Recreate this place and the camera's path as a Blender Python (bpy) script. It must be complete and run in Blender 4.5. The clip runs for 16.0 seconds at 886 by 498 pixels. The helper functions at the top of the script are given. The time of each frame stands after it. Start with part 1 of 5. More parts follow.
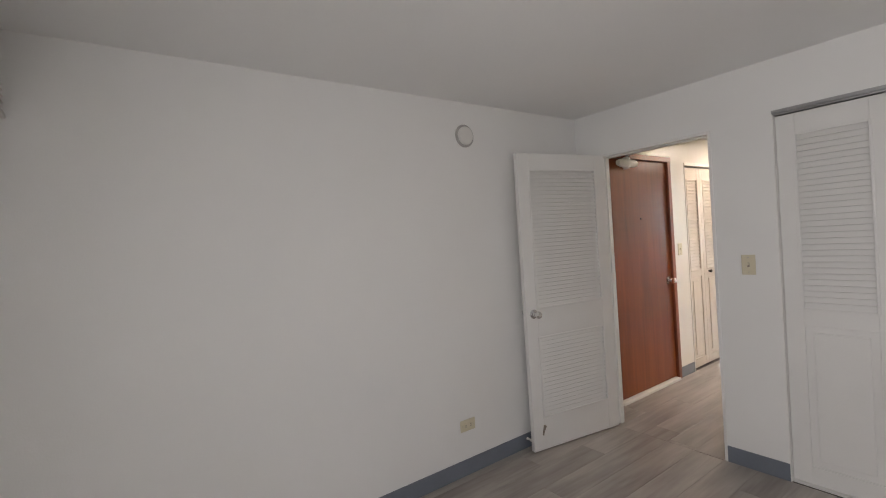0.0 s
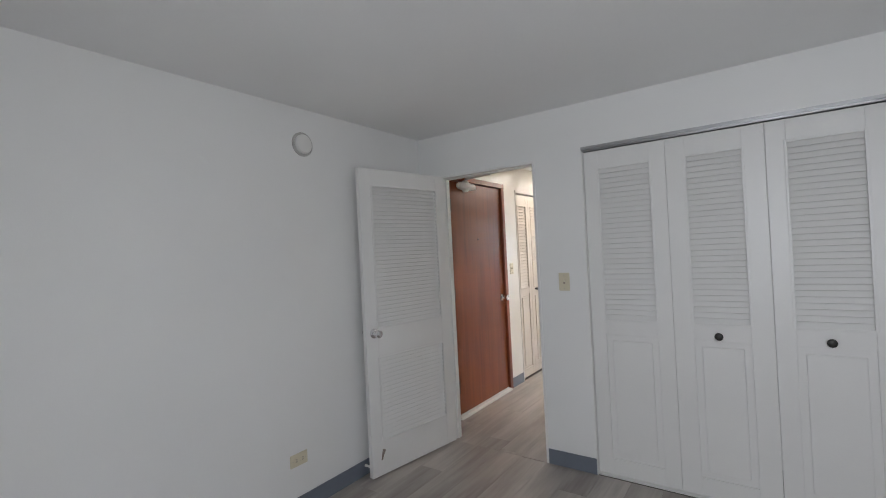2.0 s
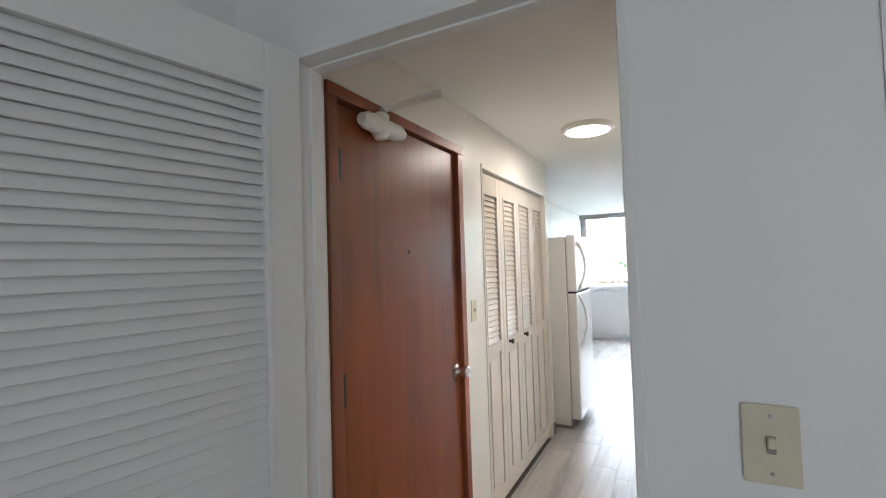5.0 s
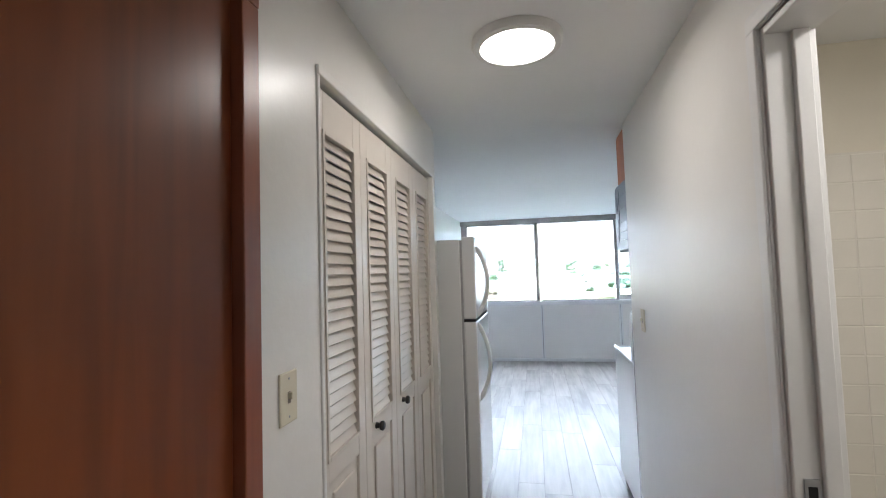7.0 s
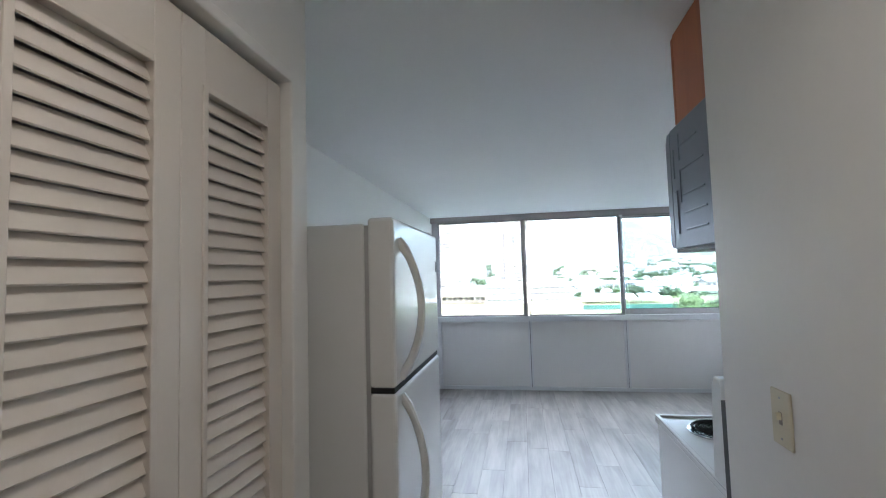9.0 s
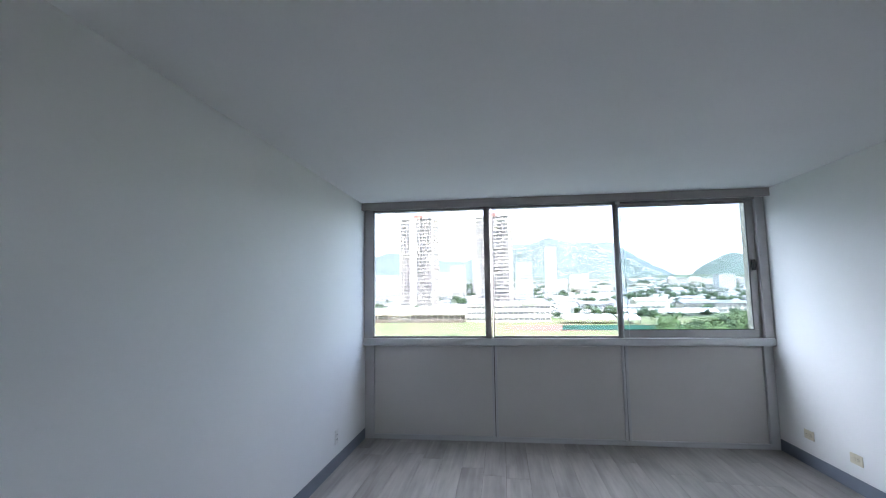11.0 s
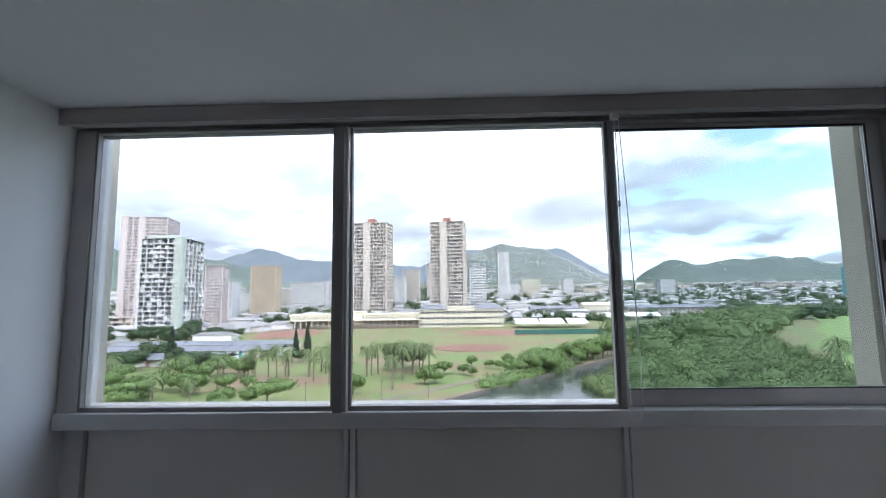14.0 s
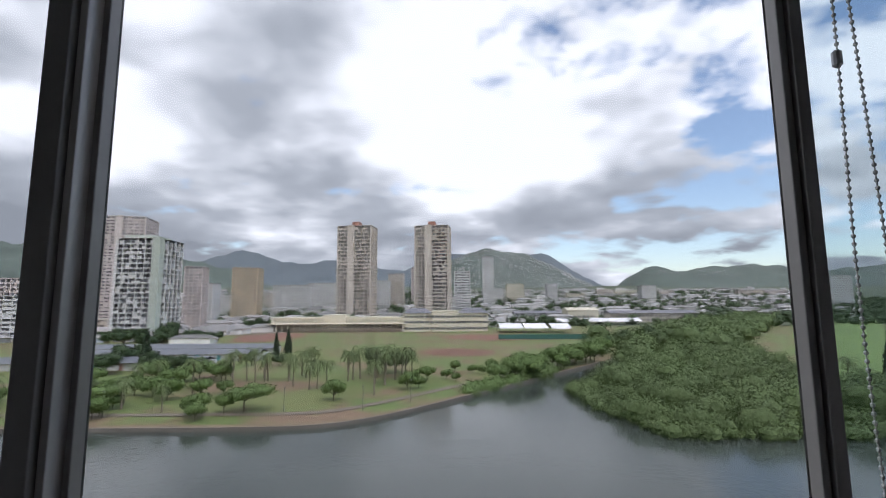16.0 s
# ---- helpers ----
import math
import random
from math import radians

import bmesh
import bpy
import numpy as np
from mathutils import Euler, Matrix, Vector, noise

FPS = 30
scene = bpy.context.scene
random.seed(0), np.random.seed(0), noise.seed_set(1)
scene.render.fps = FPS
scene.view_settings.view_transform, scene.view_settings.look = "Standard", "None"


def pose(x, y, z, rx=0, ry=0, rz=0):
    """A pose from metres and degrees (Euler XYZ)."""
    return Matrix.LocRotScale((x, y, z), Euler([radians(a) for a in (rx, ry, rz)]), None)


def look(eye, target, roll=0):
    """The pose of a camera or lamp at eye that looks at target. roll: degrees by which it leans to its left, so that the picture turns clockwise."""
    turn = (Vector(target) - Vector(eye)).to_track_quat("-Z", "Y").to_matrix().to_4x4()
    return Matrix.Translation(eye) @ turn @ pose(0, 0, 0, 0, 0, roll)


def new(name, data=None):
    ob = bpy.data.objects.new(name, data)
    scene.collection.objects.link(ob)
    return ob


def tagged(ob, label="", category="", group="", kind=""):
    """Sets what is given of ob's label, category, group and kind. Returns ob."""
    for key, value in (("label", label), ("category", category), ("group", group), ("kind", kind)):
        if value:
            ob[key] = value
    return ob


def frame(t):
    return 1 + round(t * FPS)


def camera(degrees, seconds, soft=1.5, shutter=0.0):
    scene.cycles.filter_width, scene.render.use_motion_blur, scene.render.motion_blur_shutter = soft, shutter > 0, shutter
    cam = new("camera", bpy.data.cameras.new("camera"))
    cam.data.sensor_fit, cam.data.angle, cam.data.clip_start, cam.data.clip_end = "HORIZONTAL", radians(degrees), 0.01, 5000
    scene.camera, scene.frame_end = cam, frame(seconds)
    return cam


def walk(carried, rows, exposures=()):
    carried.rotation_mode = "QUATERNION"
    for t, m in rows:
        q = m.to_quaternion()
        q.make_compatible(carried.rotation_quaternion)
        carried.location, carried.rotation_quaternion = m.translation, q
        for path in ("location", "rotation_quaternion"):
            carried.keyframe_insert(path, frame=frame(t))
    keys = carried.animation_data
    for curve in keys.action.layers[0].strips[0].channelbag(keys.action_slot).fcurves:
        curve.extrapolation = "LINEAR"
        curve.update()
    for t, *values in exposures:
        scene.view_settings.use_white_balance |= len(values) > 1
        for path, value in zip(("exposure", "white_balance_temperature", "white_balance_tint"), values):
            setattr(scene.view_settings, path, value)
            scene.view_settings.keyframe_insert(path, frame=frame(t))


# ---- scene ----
cam = camera(89.0, 16.0, 1.1)
PATH = [
    (0, (2.202, -2.961, 1.476), (0.582, -1.789, 1.438), -3.9),
    (0.5, (2.222, -2.958, 1.47), (0.764, -1.589, 1.449), -3.6),
    (1, (2.231, -2.948, 1.469), (0.894, -1.46, 1.46), -3.3),
    (1.5, (2.235, -2.934, 1.448), (0.991, -1.368, 1.459), -2.8),
    (2, (2.183, -2.841, 1.448), (1.025, -1.21, 1.461), -2.9),
    (2.5, (2.047, -2.575, 1.457), (0.927, -0.918, 1.479), -2.4),
    (3, (1.833, -2.281, 1.434), (0.739, -0.608, 1.471), -1.9),
    (5.5, (0.841, -0.457, 1.501), (0.076, 1.389, 1.576), -1.9),
    (6, (0.708, -0.122, 1.492), (0.171, 1.803, 1.571), -1.8),
    (6.5, (0.652, 0.221, 1.496), (0.233, 2.174, 1.588), -2.2),
    (7, (0.558, 0.524, 1.505), (0.166, 2.483, 1.609), -1.8),
    (7.5, (0.532, 0.83, 1.52), (0.155, 2.791, 1.634), -1.7),
    (8, (0.573, 1.186, 1.535), (0.208, 3.149, 1.649), -1.7),
    (8.5, (0.561, 1.576, 1.537), (0.209, 3.541, 1.657), -1.7),
    (9, (0.579, 1.969, 1.538), (0.239, 3.936, 1.661), -1.6),
    (11.5, (0.835, 4.068, 1.398), (0.622, 6.045, 1.61), -0.9),
    (12, (0.923, 4.474, 1.421), (0.761, 6.456, 1.635), -1.2),
    (12.5, (0.983, 4.899, 1.433), (0.857, 6.883, 1.651), -1.0),
    (13, (1.061, 5.275, 1.439), (0.951, 7.259, 1.66), -0.9),
    (13.5, (1.126, 5.698, 1.447), (1.043, 7.684, 1.668), -0.9),
    (14, (1.145, 6.11, 1.464), (1.089, 8.097, 1.684), -0.8),
    (14.5, (1.197, 6.509, 1.473), (1.164, 8.497, 1.697), -0.4),
    (15, (1.212, 6.86, 1.479), (1.197, 8.846, 1.708), -0.4),
    (15.5, (1.211, 7.147, 1.487), (1.211, 9.134, 1.721), -0.3),
    (16, (1.244, 7.398, 1.494), (1.255, 9.384, 1.731), -0.3),
]
walk(cam, [(t, look(eye, target, roll)) for t, eye, target, roll in PATH], [(0, 7.5, 7000, 18), (0.5, 7.45, 6500, 15), (1.5, 7.5, 6350, 14), (3, 7.5, 6250, 13), (5.5, 7.3, 6100, 11), (6, 6.95, 5900, 11), (7, 6.65, 5750, 11), (8, 6.3, 5750, 11), (9, 6.1, 5750, 11), (11.5, 5.1, 5900, 14), (12.5, 4.85, 6000, 14), (13.5, 4.45, 6050, 14), (14.5, 3.75, 6050, 15), (16, 2.97, 6400, 17)])
scene.render.film_transparent = False

# ---- world, sun, lamps ----
SUN_EL, SUN_AZ = radians(58), radians(150)   # azimuth clockwise from +y
world = bpy.data.worlds.new("sky")
scene.world = world
world.use_nodes = True
wn, wl = world.node_tree.nodes, world.node_tree.links
wn.clear()
w_out, w_bg = wn.new("ShaderNodeOutputWorld"), wn.new("ShaderNodeBackground")
w_sky = wn.new("ShaderNodeTexSky")
w_sky.sky_type, w_sky.sun_disc = "NISHITA", False
w_sky.sun_elevation, w_sky.sun_rotation = SUN_EL, SUN_AZ
w_co, w_sep = wn.new("ShaderNodeTexCoord"), wn.new("ShaderNodeSeparateXYZ")
wl.new(w_co.outputs["Generated"], w_sep.inputs[0])
w_up = wn.new("ShaderNodeMath")
w_up.operation = "ADD"
w_up.inputs[1].default_value = 0.22
wl.new(w_sep.outputs["Z"], w_up.inputs[0])
w_div = wn.new("ShaderNodeVectorMath")
w_div.operation = "DIVIDE"
w_cmb = wn.new("ShaderNodeCombineXYZ")
for i in range(3):
    wl.new(w_up.outputs[0], w_cmb.inputs[i])
wl.new(w_co.outputs["Generated"], w_div.inputs[0])
wl.new(w_cmb.outputs[0], w_div.inputs[1])


def sky_noise(scale, offset, detail, rough):
    mp, nz = wn.new("ShaderNodeMapping"), wn.new("ShaderNodeTexNoise")
    mp.inputs["Location"].default_value = offset
    nz.inputs["Scale"].default_value, nz.inputs["Detail"].default_value, nz.inputs["Roughness"].default_value = scale, detail, rough
    wl.new(w_div.outputs[0], mp.inputs[0])
    wl.new(mp.outputs[0], nz.inputs["Vector"])
    return nz.outputs["Fac"]


def sky_ramp(fac, stops):
    r = wn.new("ShaderNodeValToRGB")
    while len(r.color_ramp.elements) < len(stops):
        r.color_ramp.elements.new(0.5)
    for e, (p, c) in zip(r.color_ramp.elements, stops):
        e.position, e.color = p, (*c, 1)
    wl.new(fac, r.inputs[0])
    return r.outputs[0]


def sky_lean(source, a, b, lo, hi, fac):
    """Adds a slow change across the sky to a cloud field."""
    rg, ad = wn.new("ShaderNodeMapRange"), wn.new("ShaderNodeMath")
    rg.interpolation_type, ad.operation = "SMOOTHSTEP", "ADD"
    for k, v in (("From Min", a), ("From Max", b), ("To Min", lo), ("To Max", hi)):
        rg.inputs[k].default_value = v
    wl.new(source, rg.inputs["Value"])
    wl.new(rg.outputs[0], ad.inputs[0])
    wl.new(fac, ad.inputs[1])
    return ad.outputs[0]


# clouds thin out towards +x, and hang grey and heavy low over the hills
cover_n = sky_lean(w_sep.outputs["X"], 0.28, 0.62, 0.085, -0.075, sky_noise(1.7, (3.1, 0.4, 0.0), 9, 0.58))
cover = sky_ramp(cover_n, [(0.42, (0, 0, 0)), (0.50, (1, 1, 1))])
cloud_n = sky_lean(w_sep.outputs["Z"], 0.08, 0.36, -0.14, 0.07, sky_noise(1.5, (0.9, 5.2, 0.0), 9, 0.55))
cloud_n = sky_lean(w_sep.outputs["X"], -0.5, 0.05, -0.07, 0.015, cloud_n)
cloud = sky_ramp(cloud_n, [(0.24, (3.0, 3.3, 3.7)), (0.40, (4.7, 5.1, 5.6)), (0.48, (6.9, 7.3, 7.8)), (0.57, (10.6, 11.0, 11.6))])
w_mix = wn.new("ShaderNodeMix")
w_mix.data_type = "RGBA"
wl.new(cover, w_mix.inputs["Factor"])
w_blue = wn.new("ShaderNodeMix")
w_blue.data_type, w_blue.blend_type = "RGBA", "MULTIPLY"
w_blue.inputs["Factor"].default_value = 1.0
w_blue.inputs["B"].default_value = (1.9, 1.85, 1.75, 1)
wl.new(w_sky.outputs[0], w_blue.inputs["A"])
wl.new(w_blue.outputs["Result"], w_mix.inputs["A"])
wl.new(cloud, w_mix.inputs["B"])
wl.new(w_mix.outputs["Result"], w_bg.inputs["Color"])
w_bg.inputs["Strength"].default_value = 0.085
wl.new(w_bg.outputs[0], w_out.inputs[0])

sun = new("sun", bpy.data.lights.new("sun", "SUN"))
sun.data.energy, sun.data.angle, sun.data.color = 1.05, radians(12), (1.0, 0.95, 0.88)
sun.matrix_world = look((0, 0, 0), (-math.sin(SUN_AZ) * math.cos(SUN_EL), -math.cos(SUN_AZ) * math.cos(SUN_EL), -math.sin(SUN_EL)))


def area_lamp(name, eye, target, sx, sy, watts, colour, shape="RECTANGLE"):
    la = new(name, bpy.data.lights.new(name, "AREA"))
    la.data.shape, la.data.size, la.data.size_y, la.data.energy, la.data.color = shape, sx, sy, watts, colour
    la.matrix_world = look(eye, target)
    return la


# sky light standing in the bedroom window, and the corridor's ceiling lamp
area_lamp("window_light_bedroom", (2.5, -3.40, 1.60), (2.4, 0.0, 1.3), 1.1, 1.2, 0.155, (0.92, 0.97, 1.0))
area_lamp("ceiling_lamp_light", (0.53, 2.16, 2.29), (0.53, 2.16, 0), 0.26, 0.26, 0.048, (1.0, 0.89, 0.75), "DISK")
area_lamp("bathroom_light", (1.65, 1.33, 2.27), (1.65, 1.33, 0), 0.2, 0.2, 0.09, (1.0, 0.90, 0.76), "DISK")


# ---- materials ----
def nodes_of(name):
    m = bpy.data.materials.new(name)
    m.use_nodes = True
    n = m.node_tree.nodes
    return m, n, m.node_tree.links, n["Principled BSDF"]


def mat(name, colour, rough=0.6, var=0.12, scale=6.0, bump=0.05, fine=90.0, metal=0.0, spec=0.5, stretch=(1, 1, 1), island=0.0, obj=0.0, coat=0.0):
    """Two scales of variation in colour, fine relief, and a touch of random tone for pieces."""
    m, n, l, p = nodes_of(name)
    co, mp = n.new("ShaderNodeTexCoord"), n.new("ShaderNodeMapping")
    mp.inputs["Scale"].default_value = stretch
    l.new(co.outputs["Object"], mp.inputs[0])
    a, b = n.new("ShaderNodeTexNoise"), n.new("ShaderNodeTexNoise")
    a.inputs["Scale"].default_value, a.inputs["Detail"].default_value = scale, 5
    b.inputs["Scale"].default_value, b.inputs["Detail"].default_value = fine, 3
    for t in (a, b):
        l.new(mp.outputs[0], t.inputs["Vector"])
    s = n.new("ShaderNodeMath")
    s.operation = "MULTIPLY_ADD"
    s.inputs[1].default_value = 0.35
    l.new(b.outputs["Fac"], s.inputs[0])
    l.new(a.outputs["Fac"], s.inputs[2])
    fac = s.outputs[0]
    if island or obj:
        src = n.new("ShaderNodeNewGeometry").outputs["Random Per Island"] if island else n.new("ShaderNodeObjectInfo").outputs["Random"]
        k = n.new("ShaderNodeMath")
        k.operation = "MULTIPLY_ADD"
        k.inputs[1].default_value = island or obj
        l.new(src, k.inputs[0])
        l.new(fac, k.inputs[2])
        fac = k.outputs[0]
    mid = 0.67 + 0.5 * (island or obj)
    rng = n.new("ShaderNodeMapRange")
    w = 0.33 + 0.5 * (island or obj)
    rng.inputs["From Min"].default_value, rng.inputs["From Max"].default_value = mid - w, mid + w
    rng.inputs["To Min"].default_value, rng.inputs["To Max"].default_value = 1 - var, 1 + var
    l.new(fac, rng.inputs[0])
    mul = n.new("ShaderNodeVectorMath")
    mul.operation = "SCALE"
    mul.inputs[0].default_value = colour
    l.new(rng.outputs[0], mul.inputs["Scale"])
    l.new(mul.outputs[0], p.inputs["Base Color"])
    p.inputs["Roughness"].default_value, p.inputs["Metallic"].default_value = rough, metal
    p.inputs["Specular IOR Level"].default_value, p.inputs["Coat Weight"].default_value = spec, coat
    if bump:
        bp = n.new("ShaderNodeBump")
        bp.inputs["Strength"].default_value, bp.inputs["Distance"].default_value = bump, 0.01
        l.new(s.outputs[0], bp.inputs["Height"])
        l.new(bp.outputs[0], p.inputs["Normal"])
    return m


def wood(name, dark, light, scale, rough, axis=2, obj=0.0, coat=0.0, spec=0.5, spread=0.22):
    """Long fine grain with broader cloudy tone along one axis."""
    m, n, l, p = nodes_of(name)
    co, mp, mp2 = n.new("ShaderNodeTexCoord"), n.new("ShaderNodeMapping"), n.new("ShaderNodeMapping")
    st = [1.0, 1.0, 1.0]
    st[axis] = 0.06
    mp.inputs["Scale"].default_value = st
    st2 = [1.0, 1.0, 1.0]
    st2[axis] = 0.25
    mp2.inputs["Scale"].default_value = st2
    info, off = n.new("ShaderNodeObjectInfo"), n.new("ShaderNodeVectorMath")
    off.operation = "SCALE"
    off.inputs["Scale"].default_value = 37.0
    cx = n.new("ShaderNodeCombineXYZ")
    for i in range(3):
        l.new(info.outputs["Random"], cx.inputs[i])
    l.new(cx.outputs[0], off.inputs[0])
    for q in (mp, mp2):
        l.new(co.outputs["Object"], q.inputs[0])
        l.new(off.outputs[0], q.inputs["Location"])
    a, b = n.new("ShaderNodeTexNoise"), n.new("ShaderNodeTexNoise")
    a.inputs["Scale"].default_value, a.inputs["Detail"].default_value, a.inputs["Distortion"].default_value = scale * 6, 6, 0.6
    b.inputs["Scale"].default_value, b.inputs["Detail"].default_value = scale, 4
    l.new(mp.outputs[0], a.inputs["Vector"])
    l.new(mp2.outputs[0], b.inputs["Vector"])
    ad = n.new("ShaderNodeMath")
    ad.operation = "MULTIPLY_ADD"
    ad.inputs[1].default_value = 0.55
    l.new(a.outputs["Fac"], ad.inputs[0])
    l.new(b.outputs["Fac"], ad.inputs[2])
    k = n.new("ShaderNodeMath")
    k.operation = "MULTIPLY_ADD"
    k.inputs[1].default_value = obj
    l.new(info.outputs["Random"], k.inputs[0])
    l.new(ad.outputs[0], k.inputs[2])
    r = n.new("ShaderNodeMapRange")
    mid = 0.775 + 0.5 * obj
    r.inputs["From Min"].default_value, r.inputs["From Max"].default_value = mid - spread, mid + spread
    l.new(k.outputs[0], r.inputs[0])
    mx = n.new("ShaderNodeMix")
    mx.data_type = "RGBA"
    mx.inputs["A"].default_value, mx.inputs["B"].default_value = (*dark, 1), (*light, 1)
    l.new(r.outputs[0], mx.inputs["Factor"])
    l.new(mx.outputs["Result"], p.inputs["Base Color"])
    p.inputs["Roughness"].default_value, p.inputs["Coat Weight"].default_value, p.inputs["Specular IOR Level"].default_value = rough, coat, spec
    p.inputs["Coat Roughness"].default_value = 0.25
    bp = n.new("ShaderNodeBump")
    bp.inputs["Strength"].default_value, bp.inputs["Distance"].default_value = 0.06, 0.004
    l.new(a.outputs["Fac"], bp.inputs["Height"])
    l.new(bp.outputs[0], p.inputs["Normal"])
    return m


def glow(name, colour, strength):
    m, n, l, p = nodes_of(name)
    p.inputs["Base Color"].default_value = (*colour, 1)
    p.inputs["Emission Color"].default_value, p.inputs["Emission Strength"].default_value = (*colour, 1), strength
    return m


def glass(name, tint=(0.96, 0.98, 0.97), haze=0.0):
    m, n, l, p = nodes_of(name)
    out = n["Material Output"]
    tr, gl, mx, _ = n.new("ShaderNodeBsdfTransparent"), n.new("ShaderNodeBsdfGlossy"), n.new("ShaderNodeMixShader"), 0
    tr.inputs[0].default_value = (*tint, 1)
    gl.inputs["Roughness"].default_value = 0.02
    mx.inputs[0].default_value = 0.012
    l.new(tr.outputs[0], mx.inputs[1])
    l.new(gl.outputs[0], mx.inputs[2])
    src = mx
    if haze:
        df, m2 = n.new("ShaderNodeBsdfDiffuse"), n.new("ShaderNodeMixShader")
        nz, co = n.new("ShaderNodeTexNoise"), n.new("ShaderNodeTexCoord")
        nz.inputs["Scale"].default_value = 3.0
        l.new(co.outputs["Object"], nz.inputs["Vector"])
        k = n.new("ShaderNodeMath")
        k.operation = "MULTIPLY"
        k.inputs[1].default_value = haze * 2
        l.new(nz.outputs["Fac"], k.inputs[0])
        df.inputs[0].default_value = (0.75, 0.80, 0.80, 1)
        l.new(k.outputs[0], m2.inputs[0])
        l.new(mx.outputs[0], m2.inputs[1])
        l.new(df.outputs[0], m2.inputs[2])
        src = m2
    l.new(src.outputs[0], out.inputs["Surface"])
    return m


M_WALL = mat("wall_paint", (0.83, 0.825, 0.81), 0.55, 0.025, 1.6, 0.10, 160)
M_CEIL = mat("ceiling_paint", (0.86, 0.86, 0.855), 0.75, 0.03, 1.2, 0.12, 120)
M_CORR = mat("gloss_paint", (0.79, 0.765, 0.72), 0.32, 0.03, 2.0, 0.14, 45)
M_DOORW = mat("door_paint", (0.80, 0.79, 0.77), 0.35, 0.03, 3.0, 0.04, 120)
M_CREAMP = mat("cream_closet_paint", (0.68, 0.615, 0.54), 0.38, 0.04, 3.0, 0.04, 120)
M_BASE = mat("vinyl_base", (0.17, 0.19, 0.23), 0.45, 0.10, 5.0, 0.04, 80)
M_ENTRY = wood("mahogany", (0.155, 0.037, 0.009), (0.30, 0.076, 0.018), 3.0, 0.34, 2, spec=0.45)
M_ENTRYF = wood("mahogany_frame", (0.16, 0.042, 0.017), (0.30, 0.085, 0.034), 4.0, 0.36, 2)
M_FLOOR = wood("vinyl_plank", (0.24, 0.21, 0.19), (0.475, 0.435, 0.40), 5.0, 0.38, 1, obj=0.15, spec=0.6, spread=0.25)
M_SUB = mat("plank_joint", (0.07, 0.06, 0.055), 0.8, 0.2)
M_CHROME = mat("chrome", (0.72, 0.72, 0.73), 0.16, 0.05, 12, 0.0, metal=1.0)
M_STEEL = mat("brushed_steel", (0.45, 0.45, 0.46), 0.35, 0.10, 20, 0.02, metal=1.0)
M_DARK = mat("dark_metal", (0.05, 0.048, 0.045), 0.4, 0.2, 20, 0.03, metal=0.6)
M_BLACK = mat("black_gap", (0.012, 0.012, 0.012), 0.8, 0.1)
M_IVORY = mat("ivory_plastic", (0.66, 0.60, 0.45), 0.4, 0.04, 8, 0.01)
M_WPLAST = mat("white_plastic", (0.76, 0.75, 0.72), 0.4, 0.03, 8, 0.01)
M_FRIDGE = mat("fridge_enamel", (0.80, 0.795, 0.77), 0.26, 0.02, 3, 0.05, 220, coat=0.2)
M_ENAMEL = mat("white_enamel", (0.82, 0.82, 0.81), 0.2, 0.02, 3, 0.0, coat=0.3)
M_MICRO = mat("painted_steel_grey", (0.16, 0.17, 0.20), 0.28, 0.10, 6, 0.03, 60, metal=0.5)
M_CAB = wood("cabinet_orange", (0.40, 0.115, 0.035), (0.62, 0.21, 0.07), 3.0, 0.45, 2)
M_ALU = mat("aluminium_frame", (0.46, 0.44, 0.43), 0.42, 0.08, 6, 0.03, 90, metal=0.35)
M_ALUD = mat("aluminium_dark", (0.26, 0.245, 0.235), 0.45, 0.12, 8, 0.03, metal=0.3)
M_GASKET = mat("gasket", (0.02, 0.02, 0.02), 0.7, 0.1)
M_VAL = wood("valance_laminate", (0.30, 0.265, 0.25), (0.42, 0.38, 0.365), 4.0, 0.5, 0)
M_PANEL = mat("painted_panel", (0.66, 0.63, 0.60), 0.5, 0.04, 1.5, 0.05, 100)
M_SILLW = mat("sill_paint", (0.62, 0.61, 0.61), 0.4, 0.05, 4, 0.04)
M_GLASS = glass("window_glass", (0.376, 0.384, 0.387))
# Near-black tint, added so the unseen bedroom panes hold back sky light.
M_GLASSB = glass("bedroom_dimming_glass", (0.05, 0.051, 0.051))
M_GLASSH = glass("hazy_glass", (0.32, 0.345, 0.352), 0.014)
M_LAMP = glow("lamp_diffuser", (1.0, 0.90, 0.76), 0.10)
M_TILE = mat("cream_tile", (0.78, 0.745, 0.67), 0.2, 0.05, 4, 0.01, obj=0.2)
M_GROUT = mat("grout", (0.76, 0.725, 0.65), 0.8, 0.1)
M_TUB = mat("tub_enamel", (0.76, 0.72, 0.62), 0.2, 0.03, 3, 0.0)
M_BATH = mat("bath_paint", (0.76, 0.71, 0.60), 0.5, 0.03, 2, 0.05)
M_CHAIN = mat("bead_chain", (0.62, 0.62, 0.60), 0.35, 0.1, 10, 0.0, metal=0.5)
M_CONC = mat("fin_concrete", (0.55, 0.50, 0.40), 0.8, 0.12, 1.5, 0.15, 30)
M_RUST = mat("scuff_bronze", (0.30, 0.25, 0.21), 0.5, 0.3, 25, 0.05, metal=0.4)


